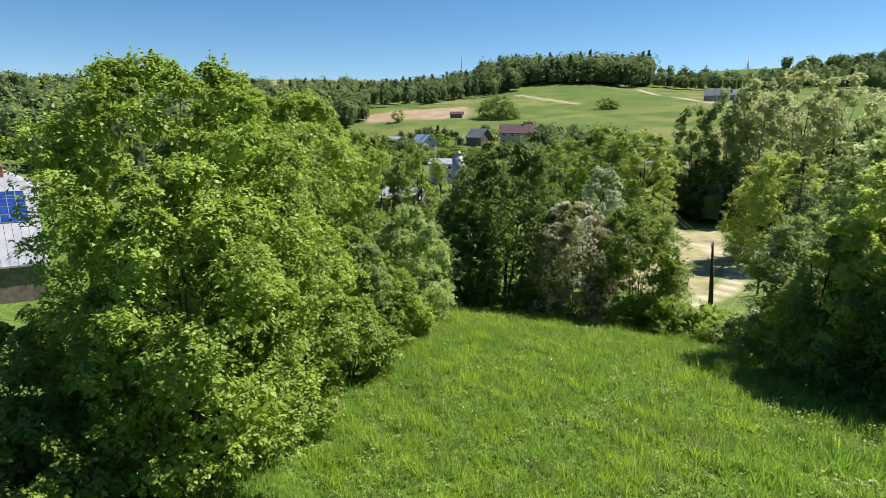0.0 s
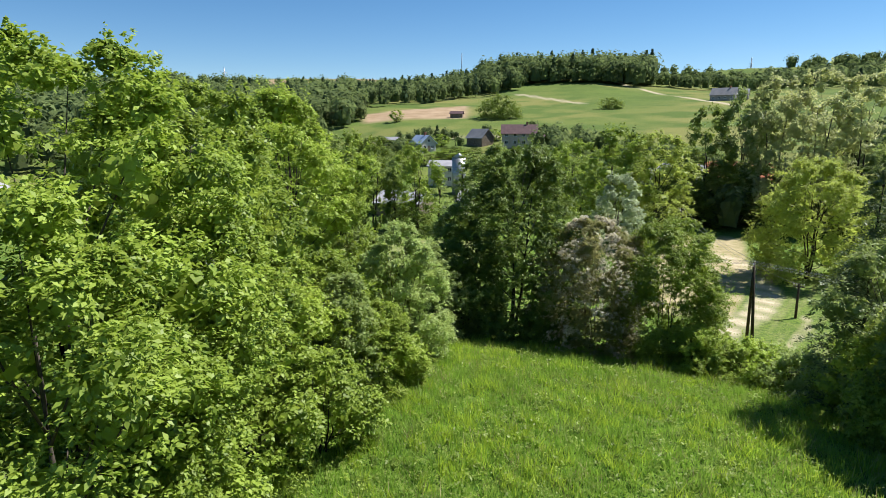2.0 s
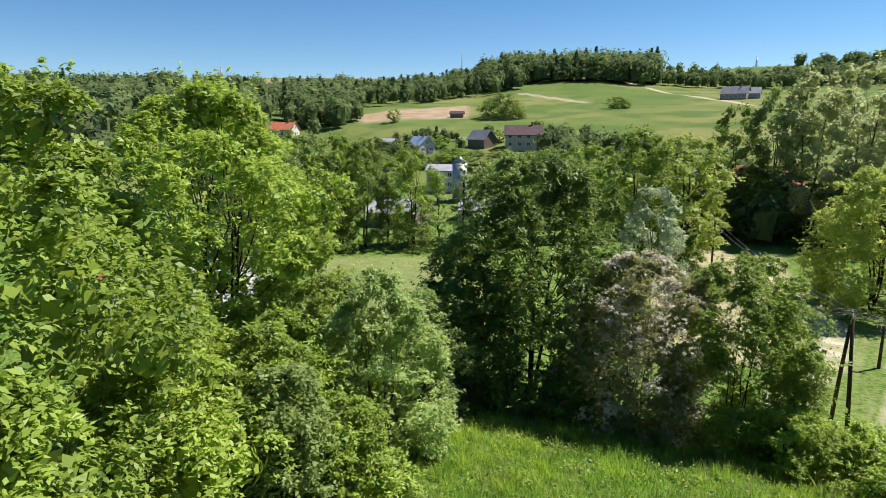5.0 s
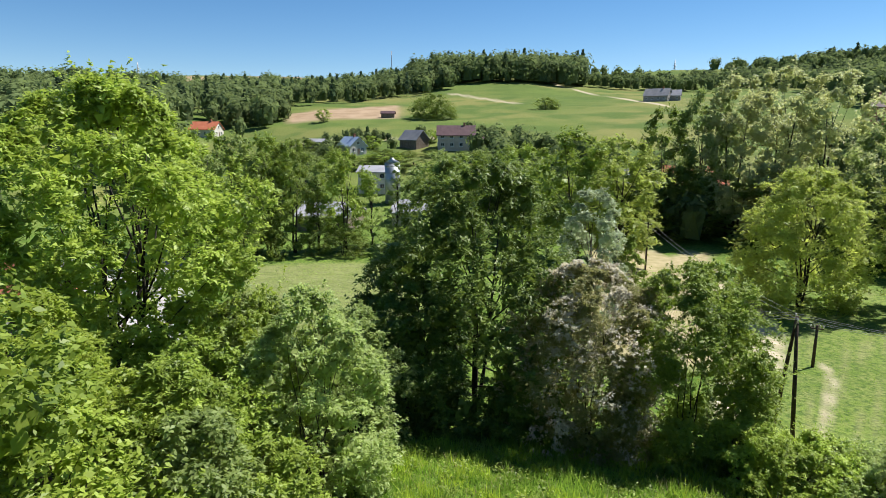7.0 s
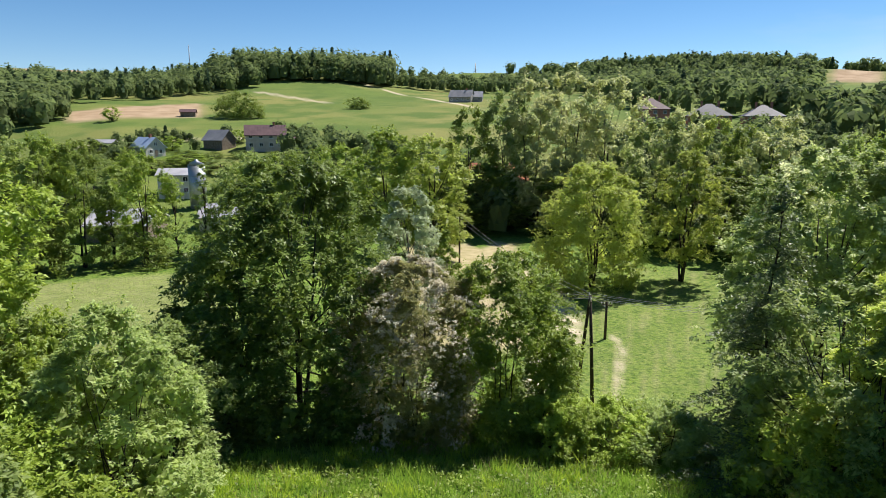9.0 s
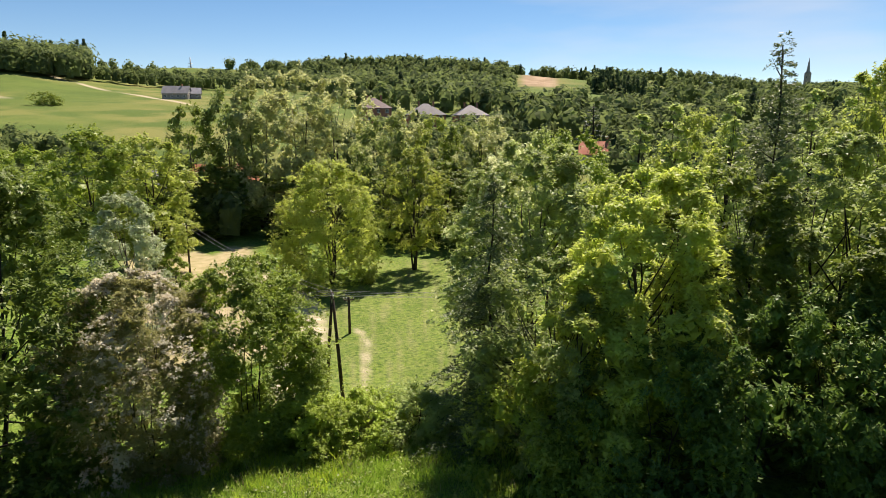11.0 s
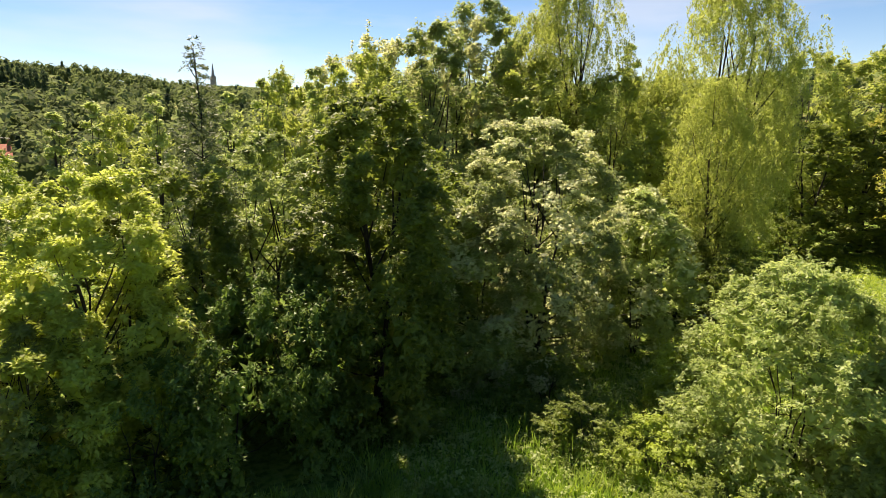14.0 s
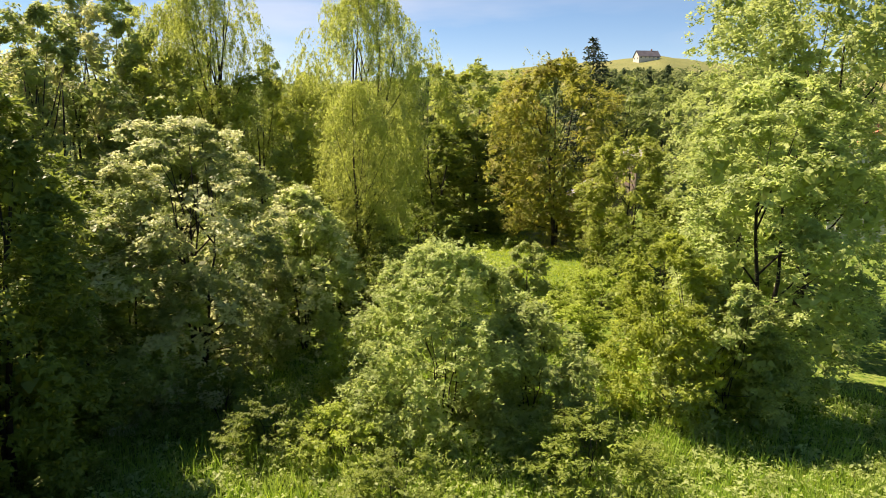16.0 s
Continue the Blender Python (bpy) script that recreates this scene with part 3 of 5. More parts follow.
def pick_box(x0, x1, y0, y1):
    def pick(rng, count):
        y = np.where(rng.uniform(0, 1, count) < 0.1, y0 - 30 * rng.uniform(0, 1, count) ** 2, rng.uniform(y0, y1, count))
        return rng.uniform(x0, x1, count) + rng.normal(size=count) * 2.5 * (y < y0 + 4), y
    return pick


def pick_patches(base_pick, seed):
    """Only within scattered patches."""
    def pick(rng, count):
        x, y = base_pick(rng, count * 4)
        f = np.sin(x * 0.83 + seed + 2 * np.sin(y * 0.37)) * np.sin(y * 0.71 + 1.7 * np.sin(x * 0.45 + seed)) + 0.45 * np.sin(x * 2.7 + y * 1.9) + rng.normal(size=len(x)) * 0.18
        keep = np.argsort(-f)[:count]
        return x[keep], y[keep]
    return pick


meadow("meadow_grass", "tall lush green meadow grass", pick_box(-12, 30, 16, 68), 210000, 0.46, 0.032, GRASS, 1)
meadow("meadow_grass", "dry pale seed stalks among the meadow grass", pick_patches(pick_box(-4, 26, 18, 66), 0.4), 7000, 0.62, 0.018, STRAW, 2)
meadow("meadow_grass", "lighter yellow-green grass in patches", pick_patches(pick_box(-8, 27, 17, 66), 2.1), 40000, 0.55, 0.035, LAWN, 6)
meadow("meadow_grass", "tall rank grass under the shrubs", pick_polar(85, 172, 14, 50), 70000, 0.7, 0.045, GRASS, 3)
meadow("meadow_grass", "short mown grass with hay", pick_polar(-12, 54, 42, 112, 1.2), 30000, 0.12, 0.04, GRASS, 4)
meadow("meadow_grass", "bright garden lawn grass", pick_polar(126, 140, 58, 108), 26000, 0.22, 0.06, LAWN, 5)


def herbs(label, pick, count, per, size, mat, seed):
    """Low broad-leaved plants in tufts."""
    rng = np.random.default_rng(seed)
    x, y = pick(rng, count)
    z = ground_np(x, y)
    s = rng.uniform(0.5, 1.4, count)
    i = np.repeat(np.arange(count), per)
    m = len(i)
    off = rng.normal(size=(m, 3)) * np.array([0.22, 0.22, 0.1]) * s[i][:, None]
    pos = np.stack([x[i], y[i], z[i] + 0.3 * s[i]], 1) + off
    nr = unit(np.array([0, 0, 1.0]) + rng.normal(size=(m, 3)) * 0.45)
    tagged(new("meadow_herbs", mesh_np("meadow_herbs", leaf_quads(pos, nr, off + rng.normal(size=(m, 3)) * 0.05, size, size * 0.5, rng), mat)), label, "plants", "", "stuff")


herbs("low light green broad-leaved weeds in the meadow", pick_box(-5, 27, 17, 66), 900, 14, 0.2, LEAF_FRESH, 91)
herbs("dark green weeds in the meadow", pick_box(-6, 27, 17, 66), 1500, 12, 0.22, LEAF_MID, 92)
herbs("pale flowering weeds among the grass", pick_box(-2, 25, 17, 60), 90, 8, 0.12, LEAF_PALE, 93)
herbs("nettles and weeds in the rank grass", pick_polar(90, 168, 18, 48), 3000, 12, 0.3, LEAF_PALE, 94)

# ---- near trees ----
def shrub(label, x, y, h, r, mat, seed, leaf=0.26, lobes=38, sprays=28, per=20, name="shrub", blossom=None, style="dome", bloom=0.4):
    return tree(name, label, x, y, h, r, 0.0, mat, BARK_DARK, style, leaf, lobes, sprays, per, 5, 0.1, seed, 14, "shrub", "", blossom, 0.55, bloom)


F = LEAF_FRESH
tree("maple_tree", "tall fresh green maple with a dense leafy crown", -13.9, 32.0, 20.6, 6.8, 3.0, F, seed=1, leaf=0.235, lobes=76, sprays=48, per=24, style="full")
tree("maple_tree", "fresh green maple grown into its neighbours", -13.8, 42.0, 20.0, 6.6, 0.6, F, seed=2, leaf=0.25, lobes=60, sprays=44, per=22, style="full")
tree("maple_tree", "leafy green maple with boughs down to the meadow", -11.4, 26.6, 15.8, 4.6, 3.0, F, seed=3, leaf=0.22, lobes=50, sprays=44, per=22, style="full")
tree("maple_tree", "bright green shrubby maple at the meadow's edge", -10.4, 36.0, 14.0, 4.8, 0.2, F, seed=4, leaf=0.22, lobes=46, sprays=42, per=22, style="full")
tree("ash_tree", "tall bright yellow-green ash with several bare stems", -14.2, 65.0, 23.6, 7.4, 6.0, LEAF_ASH, BARK_DARK, seed=6, leaf=0.32, lobes=72, sprays=42, per=20, stems=4, many=30, style="vase")
shrub("bushy bright green hazel thicket", -10.0, 46.5, 10.5, 4.9, LEAF_ASH, 7)
shrub("grey-green willow bush beside the meadow", -3.4, 60.5, 11.4, 4.5, LEAF_PALE, 8, 0.24, 50, 30)
shrub("grey-green willow bush behind the first", -1.6, 67.0, 9.6, 4.4, LEAF_GREY, 58, 0.24)
shrub("brownish green shrub with fading blossom", -6.6, 50.6, 8.6, 3.0, LEAF_GREY, 9, 0.22)
shrub("fresh green hazel bush among the thicket", -8.4, 53.4, 9.8, 3.8, F, 59, 0.25)
shrub("pale green bramble and elder bush", -4.6, 52.6, 6.0, 4.0, LEAF_ASH, 10, 0.24)
shrub("dark reddish brown plum tree by the yard", *spot(-27.6, 46), 14.0, 4.6, LEAF_PURPLE, 62, 0.28, 40, 24)
shrub("yellowish green young maple shrub", -12.6, 51.5, 13.2, 4.4, LEAF_YELLOW, 11, 0.21, 46, 32)
shrub("leafy green hazel bush", -8.8, 58.4, 9.4, 4.6, F, 12)
shrub("grey-green hazel bush below the ash", -7.6, 66.0, 11.0, 4.8, LEAF_GREY, 51)
# leaves darker than the maples' put the shade below them into colour
shrub("green bush under the maples, leaf colour darkened for shade", -20.0, 27.5, 8.5, 4.8, LEAF_MID, 52, 0.28, 34, 22)
shrub("green bush under the maples, leaf colour darkened for shade", -17.0, 22.5, 6.0, 4.2, LEAF_MID, 53, 0.28, 30, 22)
shrub("green bush under the maples, leaf colour darkened for shade", -22.0, 35.5, 8.0, 5.0, LEAF_MID, 54, 0.3, 30, 20)
shrub("small yellow-green shrub beside the meadow", -10.2, 20.0, 3.6, 1.8, LEAF_YELLOW, 55, 0.22, 20, 18)
shrub("leafy green bush below the maple", -15.0, 20.5, 4.6, 2.6, F, 56, 0.26, 24, 20)
shrub("low bright green bush at the meadow's edge", -6.6, 42.0, 6.0, 3.2, F, 14, 0.24, 30)
tree("oak_tree", "broad dark green oak with dense boughs", 7.8, 75.0, 19.8, 7.8, 0.6, LEAF_OAK, BARK_DARK, seed=15, leaf=0.32, lobes=76, sprays=34, per=22, stems=3, many=24, style="full")
tree("oak_tree", "dark green tree grown into the oak", 2.6, 73.5, 12.0, 4.6, 0.2, LEAF_DARK, BARK_DARK, seed=16, leaf=0.28, lobes=38, sprays=26, per=20, stems=2, style="full")
shrub("tall grey bush covered in fading blossom", 14.6, 68.8, 13.0, 5.0, LEAF_DUN, 17, 0.18, 70, 44, 22, "flowering_shrub", BLOOM_GREY, "full", 0.7)
shrub("large mid green bush at the end of the meadow", 21.4, 67.2, 13.4, 5.3, LEAF_FRESH, 18, 0.21, 80, 44, 20, style="full")
shrub("small fresh green bush by the silver willow", *spot(23.2, 76), 11.4, 2.2, F, 57, 0.28, 26, 20)
shrub("low pale green bramble bank", 25.8, 61.6, 3.4, 4.2, LEAF_ASH, 19, 0.2, 44, 28, 18, "bramble_bush")
shrub("low pale green bramble bank", 29.6, 59.0, 3.2, 4.0, LEAF_PALE, 20, 0.2, 44, 28, 18, "bramble_bush")
shrub("low pale green bramble bank", 22.8, 62.4, 4.4, 3.4, LEAF_ASH, 60, 0.2, 40, 28, 18, "bramble_bush")
shrub("low pale green bramble bank", 32.6, 54.0, 2.4, 3.0, LEAF_ASH, 61, 0.22, 26, 22, 16, "bramble_bush")
# deep green leaves here paint the shade at the oak's foot
shrub("bush under the oak, shade put into its dark leaf colour", 10.5, 70.0, 4.0, 4.0, LEAF_DARK, 21, 0.24, 26, 22, 16)
tree("willow_tree", "silvery pale green willow behind the bushes", *spot(19.9, 74), 16.6, 4.3, 1.0, LEAF_SILVER, seed=22, leaf=0.3, lobes=36, sprays=24, per=18, style="full")
tree("willow_tree", "yellow-green willow standing alone in the hay field", *spot(36.8, 94), 18.0, 8.0, 0.1, LEAF_GOLD, BARK_DARK, seed=23, leaf=0.29, lobes=84, sprays=36, per=20, stems=5, many=24, style="full")
tree("alder_tree", "thin dark alders with bare lower stems", *spot(44.5, 101), 19.6, 5.6, 3.6, LEAF_OLIVE, BARK_DARK, seed=24, leaf=0.28, lobes=60, sprays=16, per=14, stems=4, many=20, style="oval")
tree("larch_tree", "narrow dark green larch in the thicket", *spot(51.8, 38), 18.2, 4.6, 1.0, LEAF_LARCH, BARK_DARK, girth=0.18, seed=25, leaf=0.3, lobes=26, sprays=11, per=64, style="larch", many=40)
tree("locust_tree", "tall pale green tree with white blossom", *spot(55.2, 50), 20.4, 6.6, 2.0, LEAF_GREY, BARK_DARK, seed=26, leaf=0.3, lobes=60, sprays=30, per=20, stems=3, many=22, style="full", blossom=BLOSSOM, bloom=0.25, bloom_size=0.7)
tree("maple_tree", "yellow-green maple against the sun", *spot(66.2, 36), 17.0, 5.2, 0.6, LEAF_GOLD, BARK_DARK, seed=27, leaf=0.3, lobes=60, sprays=30, per=22, stems=3, many=20, style="full")
tree("maple_tree", "low yellow-green maple beside the taller one", *spot(61.6, 33), 12.0, 3.6, 0.4, LEAF_GOLD, BARK_DARK, seed=63, leaf=0.3, lobes=36, sprays=28, per=20, stems=3, many=16, style="full")
tree("broadleaf_tree", "shaded green tree with thin stems", *spot(57.5, 34), 12.5, 4.4, 1.5, LEAF_GREY, BARK_DARK, seed=28, leaf=0.26, lobes=30, sprays=20, per=20, stems=3, many=20, style="full")
tree("larch_tree", "very tall thin larch above the other trees", *spot(74.8, 46), 25.6, 4.6, 2.0, LEAF_LARCH, BARK_DARK, girth=0.2, seed=29, leaf=0.26, lobes=30, sprays=10, per=70, style="larch", many=40)
tree("broadleaf_tree", "dark green shaded tree", *spot(72.8, 40), 16.6, 5.0, 0.4, LEAF_MID, BARK_DARK, seed=30, leaf=0.3, lobes=46, sprays=26, per=20, stems=2, style="full")
tree("maple_tree", "deep green maple with large leaves", *spot(89.2, 38), 20.2, 5.3, 0.4, LEAF_MID, BARK_DARK, seed=31, leaf=0.36, lobes=66, sprays=30, per=22, stems=2, style="full")
tree("broadleaf_tree", "slender mid green tree with pale leaf undersides", *spot(79.5, 44), 18.4, 5.4, 0.6, LEAF_GREY, BARK_DARK, seed=32, leaf=0.28, lobes=48, sprays=28, per=20, stems=2, style="full")
tree("rowan_tree", "bushy rowan with flat creamy flower heads", *spot(104.4, 47), 18.8, 6.5, 0.2, LEAF_ROWAN, BARK_DARK, seed=33, leaf=0.3, lobes=40, sprays=46, per=20, stems=5, many=26, style="full", blossom=BLOSSOM, bloom=0.75, bloom_size=0.8)
tree("rowan_tree", "low rowan with creamy flower heads beside the larger one", *spot(98.8, 45), 13.0, 4.6, 0.2, LEAF_PALE, BARK_DARK, seed=64, leaf=0.3, lobes=24, sprays=46, per=20, stems=3, many=16, style="full", blossom=BLOSSOM, bloom=0.6, bloom_size=1.2)
shrub("grey-green elder with pale flower heads", *spot(113.5, 52), 13.5, 5.4, LEAF_PALE, 34, 0.28, 46, 26, 18, "elder_shrub", BLOSSOM)
shrub("large bright green hazel bush with arching boughs", *spot(126.3, 37), 11.2, 6.8, LEAF_PALE, 35, 0.25, 64, 32, 22, "hazel_shrub")
shrub("mid green hazel bush in the rank grass", *spot(134.5, 37), 7.4, 4.6, LEAF_PALE, 36, 0.24, 44, 28, 20, "hazel_shrub")
shrub("yellowish green young shrub in rank grass", *spot(147.0, 40), 11.2, 4.8, LEAF_YELLOW, 37, 0.22, 46, 30, 20)
shrub("bright green young ash thicket", *spot(152.0, 40), 9.0, 4.2, LEAF_PALE, 38, 0.26, 42, 28, 20)
tree("ash_tree", "large bright green ash with drooping leaf sprays", *spot(154.6, 46), 21.2, 6.2, 2.5, LEAF_PALE, BARK_DARK, seed=39, leaf=0.34, lobes=70, sprays=32, per=22, stems=2, style="full")
tree("ash_tree", "very tall light green ash behind the smaller one", *spot(157.5, 66), 32.5, 12.0, 10.0, LEAF_PALE, BARK_DARK, seed=40, leaf=0.37, lobes=96, sprays=42, per=20, stems=2, many=24, style="full")
tree("round_tree", "round yellow-green tree by the buildings", *spot(143.8, 84), 16.6, 6.8, 0.6, LEAF_WILLOW, BARK_DARK, seed=41, leaf=0.34, lobes=64, sprays=28, per=18, stems=2, style="full")
tree("maple_tree", "ochre and green maple leaning over the garden lawn", *spot(137.2, 98), 27.6, 11.0, 2.4, LEAF_OCHRE, BARK_DARK, seed=42, leaf=0.42, lobes=66, sprays=28, per=18, stems=3, many=22, style="oval")
tree("willow_tree", "tall weeping willow with a bare forked top", *spot(107.0, 82), 37.5, 8.6, 6.0, LEAF_WILLOW, BARK_DARK, seed=43, leaf=0.33, lobes=64, sprays=40, per=32, stems=2, many=30, girth=0.5, style="willow")
tree("willow_tree", "tall weeping willow with hanging strands", *spot(120.0, 78), 36.0, 8.6, 5.0, LEAF_WILLOW, BARK_DARK, seed=44, leaf=0.33, lobes=64, sprays=40, per=32, stems=2, many=30, girth=0.5, style="willow")
tree("willow_tree", "smaller weeping willow between the tall ones", *spot(114.5, 84), 25.0, 8.0, 3.0, LEAF_WILLOW, BARK_DARK, seed=45, leaf=0.33, lobes=50, sprays=36, per=26, stems=2, girth=0.4, style="willow")
tree("willow_tree", "low weeping willow over the undergrowth", *spot(119.2, 64), 23.0, 4.8, 0.6, LEAF_WILLOW, BARK_DARK, seed=46, leaf=0.28, lobes=44, sprays=36, per=26, stems=2, girth=0.3, style="willow")
tree("poplar_tree", "tall mid green poplar", *spot(95.0, 72), 29.5, 7.4, 2.0, LEAF_GREY, BARK_DARK, seed=47, leaf=0.38, lobes=60, sprays=28, per=18, stems=3, many=24, style="full")
tree("poplar_tree", "tall grey-green poplar behind the willow", *spot(99.2, 84), 34.0, 7.6, 2.0, LEAF_GREY, BARK_DARK, seed=48, leaf=0.4, lobes=54, sprays=26, per=18, stems=2, style="full")
tree("sapling", "slender young ash sapling by the fence", *spot(134.6, 62), 7.0, 2.3, 0.4, LEAF_PALE, seed=49, leaf=0.22, lobes=34, sprays=26, per=16, style="full")
tree("spruce_tree", "dark spruce behind the gardens", *spot(140.2, 150), 33.0, 13.0, 2.0, LEAF_SPRUCE, BARK_DARK, seed=50, leaf=0.8, lobes=34, sprays=12, per=44, style="spruce", many=10)

# ---- trees farther off: a few kinds, repeated ----
PROTOS = {}


def proto(key, name, label, **kw):
    tall = kw.pop("tall", 20.0)
    ob = tree(name, label, 0, 0, tall, kw.pop("r") * 1.7, kw.pop("base") * 2, kw.pop("mat"), BARK_DARK, leaf=1.7 * kw.pop("leaf", 0.26), **kw)
    PROTOS[key] = ob
    ob["tall"] = tall


def plant(key, az, d, el, width, label="", group="", turn=None):
    """A copy at that bearing and distance, with its top at that elevation and that wide in metres."""
    ob = PROTOS[key]
    x, y = spot(az, d)
    h = max(2.0, top_height(x, y, el))
    s = 1.75 * width / (3.4 * ob["reach"])
    c = copy_thing(ob, pose(x, y, ground(x, y) - 0.05, 0, 0, (az * 37 + d * 11) % 360 if turn is None else turn) @ Matrix.Diagonal((s, s, h / ob["tall"], 1)))
    return tagged(c, label, "", group)


for key, name, label, r, base, mat, style, seed in (
        ("round", "broadleaf_tree", "mid green broadleaf tree with a rounded crown", 4.0, 0.8, LEAF_GREY, "full", 51),
        ("fresh", "broadleaf_tree", "fresh green broadleaf tree among village gardens", 4.0, 1.2, LEAF_FRESH, "round", 52),
        ("grey", "willow_tree", "grey-green willow with pale blossom", 3.8, 0.6, LEAF_MIST, "full", 53),
        ("dark", "broadleaf_tree", "dark green tree in a shaded row", 3.4, 0.4, LEAF_MID, "full", 54),
        ("yellow", "broadleaf_tree", "yellow-green tree in leaf", 3.8, 0.8, LEAF_WILLOW, "round", 55)):
    proto(key, name, label, r=r, base=base, mat=mat, style=style, seed=seed, leaf=0.22, lobes=40, sprays=18, per=14, stems=2, many=12)
    PROTOS[key]["reach"] = r
proto("birch", "birch_tree", "slim light green birch in the thicket", r=1.9, base=1.6, mat=LEAF_PALE, style="cone", seed=56, leaf=0.17, lobes=22, sprays=12, per=14)
PROTOS["birch"]["reach"] = 1.9
proto("spruce", "spruce_tree", "dark narrow spruce among broadleaf trees", r=2.0, base=0.5, mat=LEAF_SPRUCE, style="spruce", seed=57, leaf=0.3, lobes=16, sprays=8, per=22, many=6)
PROTOS["spruce"]["reach"] = 2.0
proto("bush", "shrub", "low mid green bush in rank grass", r=5.0, base=0.0, mat=LEAF_MID, style="dome", seed=58, leaf=0.2, lobes=28, sprays=16, per=14, tall=10.0, stems=3, category="shrub")
PROTOS["bush"]["reach"] = 5.0
proto("bushlight", "shrub", "low light green bush in rank grass", r=5.0, base=0.0, mat=LEAF_ASH, style="dome", seed=59, leaf=0.22, lobes=28, sprays=16, per=14, tall=10.0, stems=3, category="shrub")
PROTOS["bushlight"]["reach"] = 5.0
# bush copy in darker leaves: the thicket's deep shade is in the colour
proto("shade", "shrub", "thicket bush with deep shade put into its leaf colour", r=5.0, base=0.0, mat=LEAF_DARK, style="dome", seed=60, leaf=0.2, lobes=30, sprays=18, per=16, tall=10.0, stems=3, category="shrub")
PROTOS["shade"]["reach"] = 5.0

VILLAGE_ROW = [
    ("fresh", -14.5, 122, -0.6, 9), ("round", -12.0, 118, -0.9, 8), ("fresh", -9.6, 116, -1.0, 7), ("dark", -7.4, 117, -1.5, 6),
    ("fresh", -2.8, 117, -2.2, 7), ("birch", 2.0, 120, -3.2, 4), ("birch", -0.4, 122, -4.4, 4), ("birch", -5.2, 118, -4.0, 4), ("round", 6.0, 120, -2.4, 8), ("fresh", 8.6, 124, -2.6, 8),
    ("fresh", -17.5, 120, -0.8, 9), ("bush", -11, 112, -8.6, 8), ("bush", -3, 113, -9.4, 7), ("bush", 3, 112, -9.2, 8), ("fresh", 14.0, 130, -1.8, 9),
    ("fresh", 18.4, 112, -0.5, 11), ("yellow", 21.9, 112, -1.2, 10), ("fresh", 12.0, 150, -2.0, 8)]
RIVER_ROW = [
    ("dark", 25.6, 148, 1.4, 8), ("round", 28.6, 150, 3.0, 9), ("grey", 31.0, 150, 3.8, 11), ("grey", 34.4, 152, 4.2, 12),
    ("grey", 37.6, 152, 3.9, 11), ("round", 41.8, 136, 0.6, 9), ("grey", 43.6, 138, 1.2, 8), ("yellow", 46.4, 140, 0.4, 8),
    ("dark", 48.8, 136, -0.2, 8), ("grey", 51.2, 132, 0.6, 9), ("round", 56.0, 110, -0.6, 9), ("fresh", 59.0, 96, -0.8, 8)]
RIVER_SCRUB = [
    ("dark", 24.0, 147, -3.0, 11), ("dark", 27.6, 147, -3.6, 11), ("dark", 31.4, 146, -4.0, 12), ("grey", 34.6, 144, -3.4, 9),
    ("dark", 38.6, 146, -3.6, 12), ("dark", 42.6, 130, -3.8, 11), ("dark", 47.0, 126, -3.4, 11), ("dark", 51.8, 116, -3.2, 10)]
RIGHT_BACK = [
    ("birch", 64.6, 92, 1.0, 6), ("birch", 67.2, 84, 1.8, 6), ("yellow", 69.6, 80, 0.6, 7), ("birch", 71.6, 76, 2.6, 5),
    ("birch", 77.4, 70, 2.8, 5), ("birch", 80.2, 72, 3.9, 5), ("yellow", 82.4, 70, 4.0, 6), ("birch", 84.6, 66, 5.0, 5),
    ("yellow", 88.6, 64, 5.6, 7), ("grey", 91.0, 78, 7.0, 9), ("grey", 97.0, 80, 8.6, 9), ("birch", 101.6, 90, 9.4, 8), ("yellow", 103.6, 78, 5.2, 9), ("yellow", 111.0, 80, 3.8, 9), ("grey", 87.4, 80, 5.6, 8), ("round", 104.0, 96, 8.4, 9), ("birch", 112.0, 110, 6.8, 7),
    ("yellow", 125.4, 112, 5.2, 10), ("yellow", 129.4, 122, 5.0, 12), ("round", 133.4, 140, 4.6, 12), ("dark", 126.4, 104, 0.0, 9),
    ("dark", 130.2, 112, -0.6, 10), ("dark", 133.2, 118, -0.6, 9), ("round", 143.2, 150, 4.0, 10), ("round", 146.0, 156, 3.2, 10)]
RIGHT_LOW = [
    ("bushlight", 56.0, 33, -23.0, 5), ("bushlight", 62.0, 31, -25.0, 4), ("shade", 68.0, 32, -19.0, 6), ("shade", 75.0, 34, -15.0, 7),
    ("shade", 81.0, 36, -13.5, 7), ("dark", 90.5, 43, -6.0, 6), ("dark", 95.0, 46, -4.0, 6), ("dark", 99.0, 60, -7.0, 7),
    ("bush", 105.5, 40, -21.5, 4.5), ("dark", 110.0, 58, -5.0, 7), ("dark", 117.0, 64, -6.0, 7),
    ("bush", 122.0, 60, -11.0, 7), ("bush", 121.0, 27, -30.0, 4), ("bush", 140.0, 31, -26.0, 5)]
RIGHT_LOW_MORE = [
    ("bushlight", 137.5, 52, -15.5, 6), ("bushlight", 149.5, 47, -14.0, 6), ("bushlight", 141.0, 62, -13.0, 6),
    ("bush", 147.0, 66, -9.0, 8), ("dark", 152.0, 78, -2.0, 10), ("bush", 125.0, 96, -7.5, 8),
    ("bush", 109.5, 35, -24.0, 4), ("bushlight", 116.5, 33, -25.0, 4), ("bushlight", 118.0, 42, -18.5, 4)]
LEFT_FAR = [
    ("bushlight", -11.5, 37, -15.5, 6), 
    ("dark", -33.0, 200, -2.0, 9)]
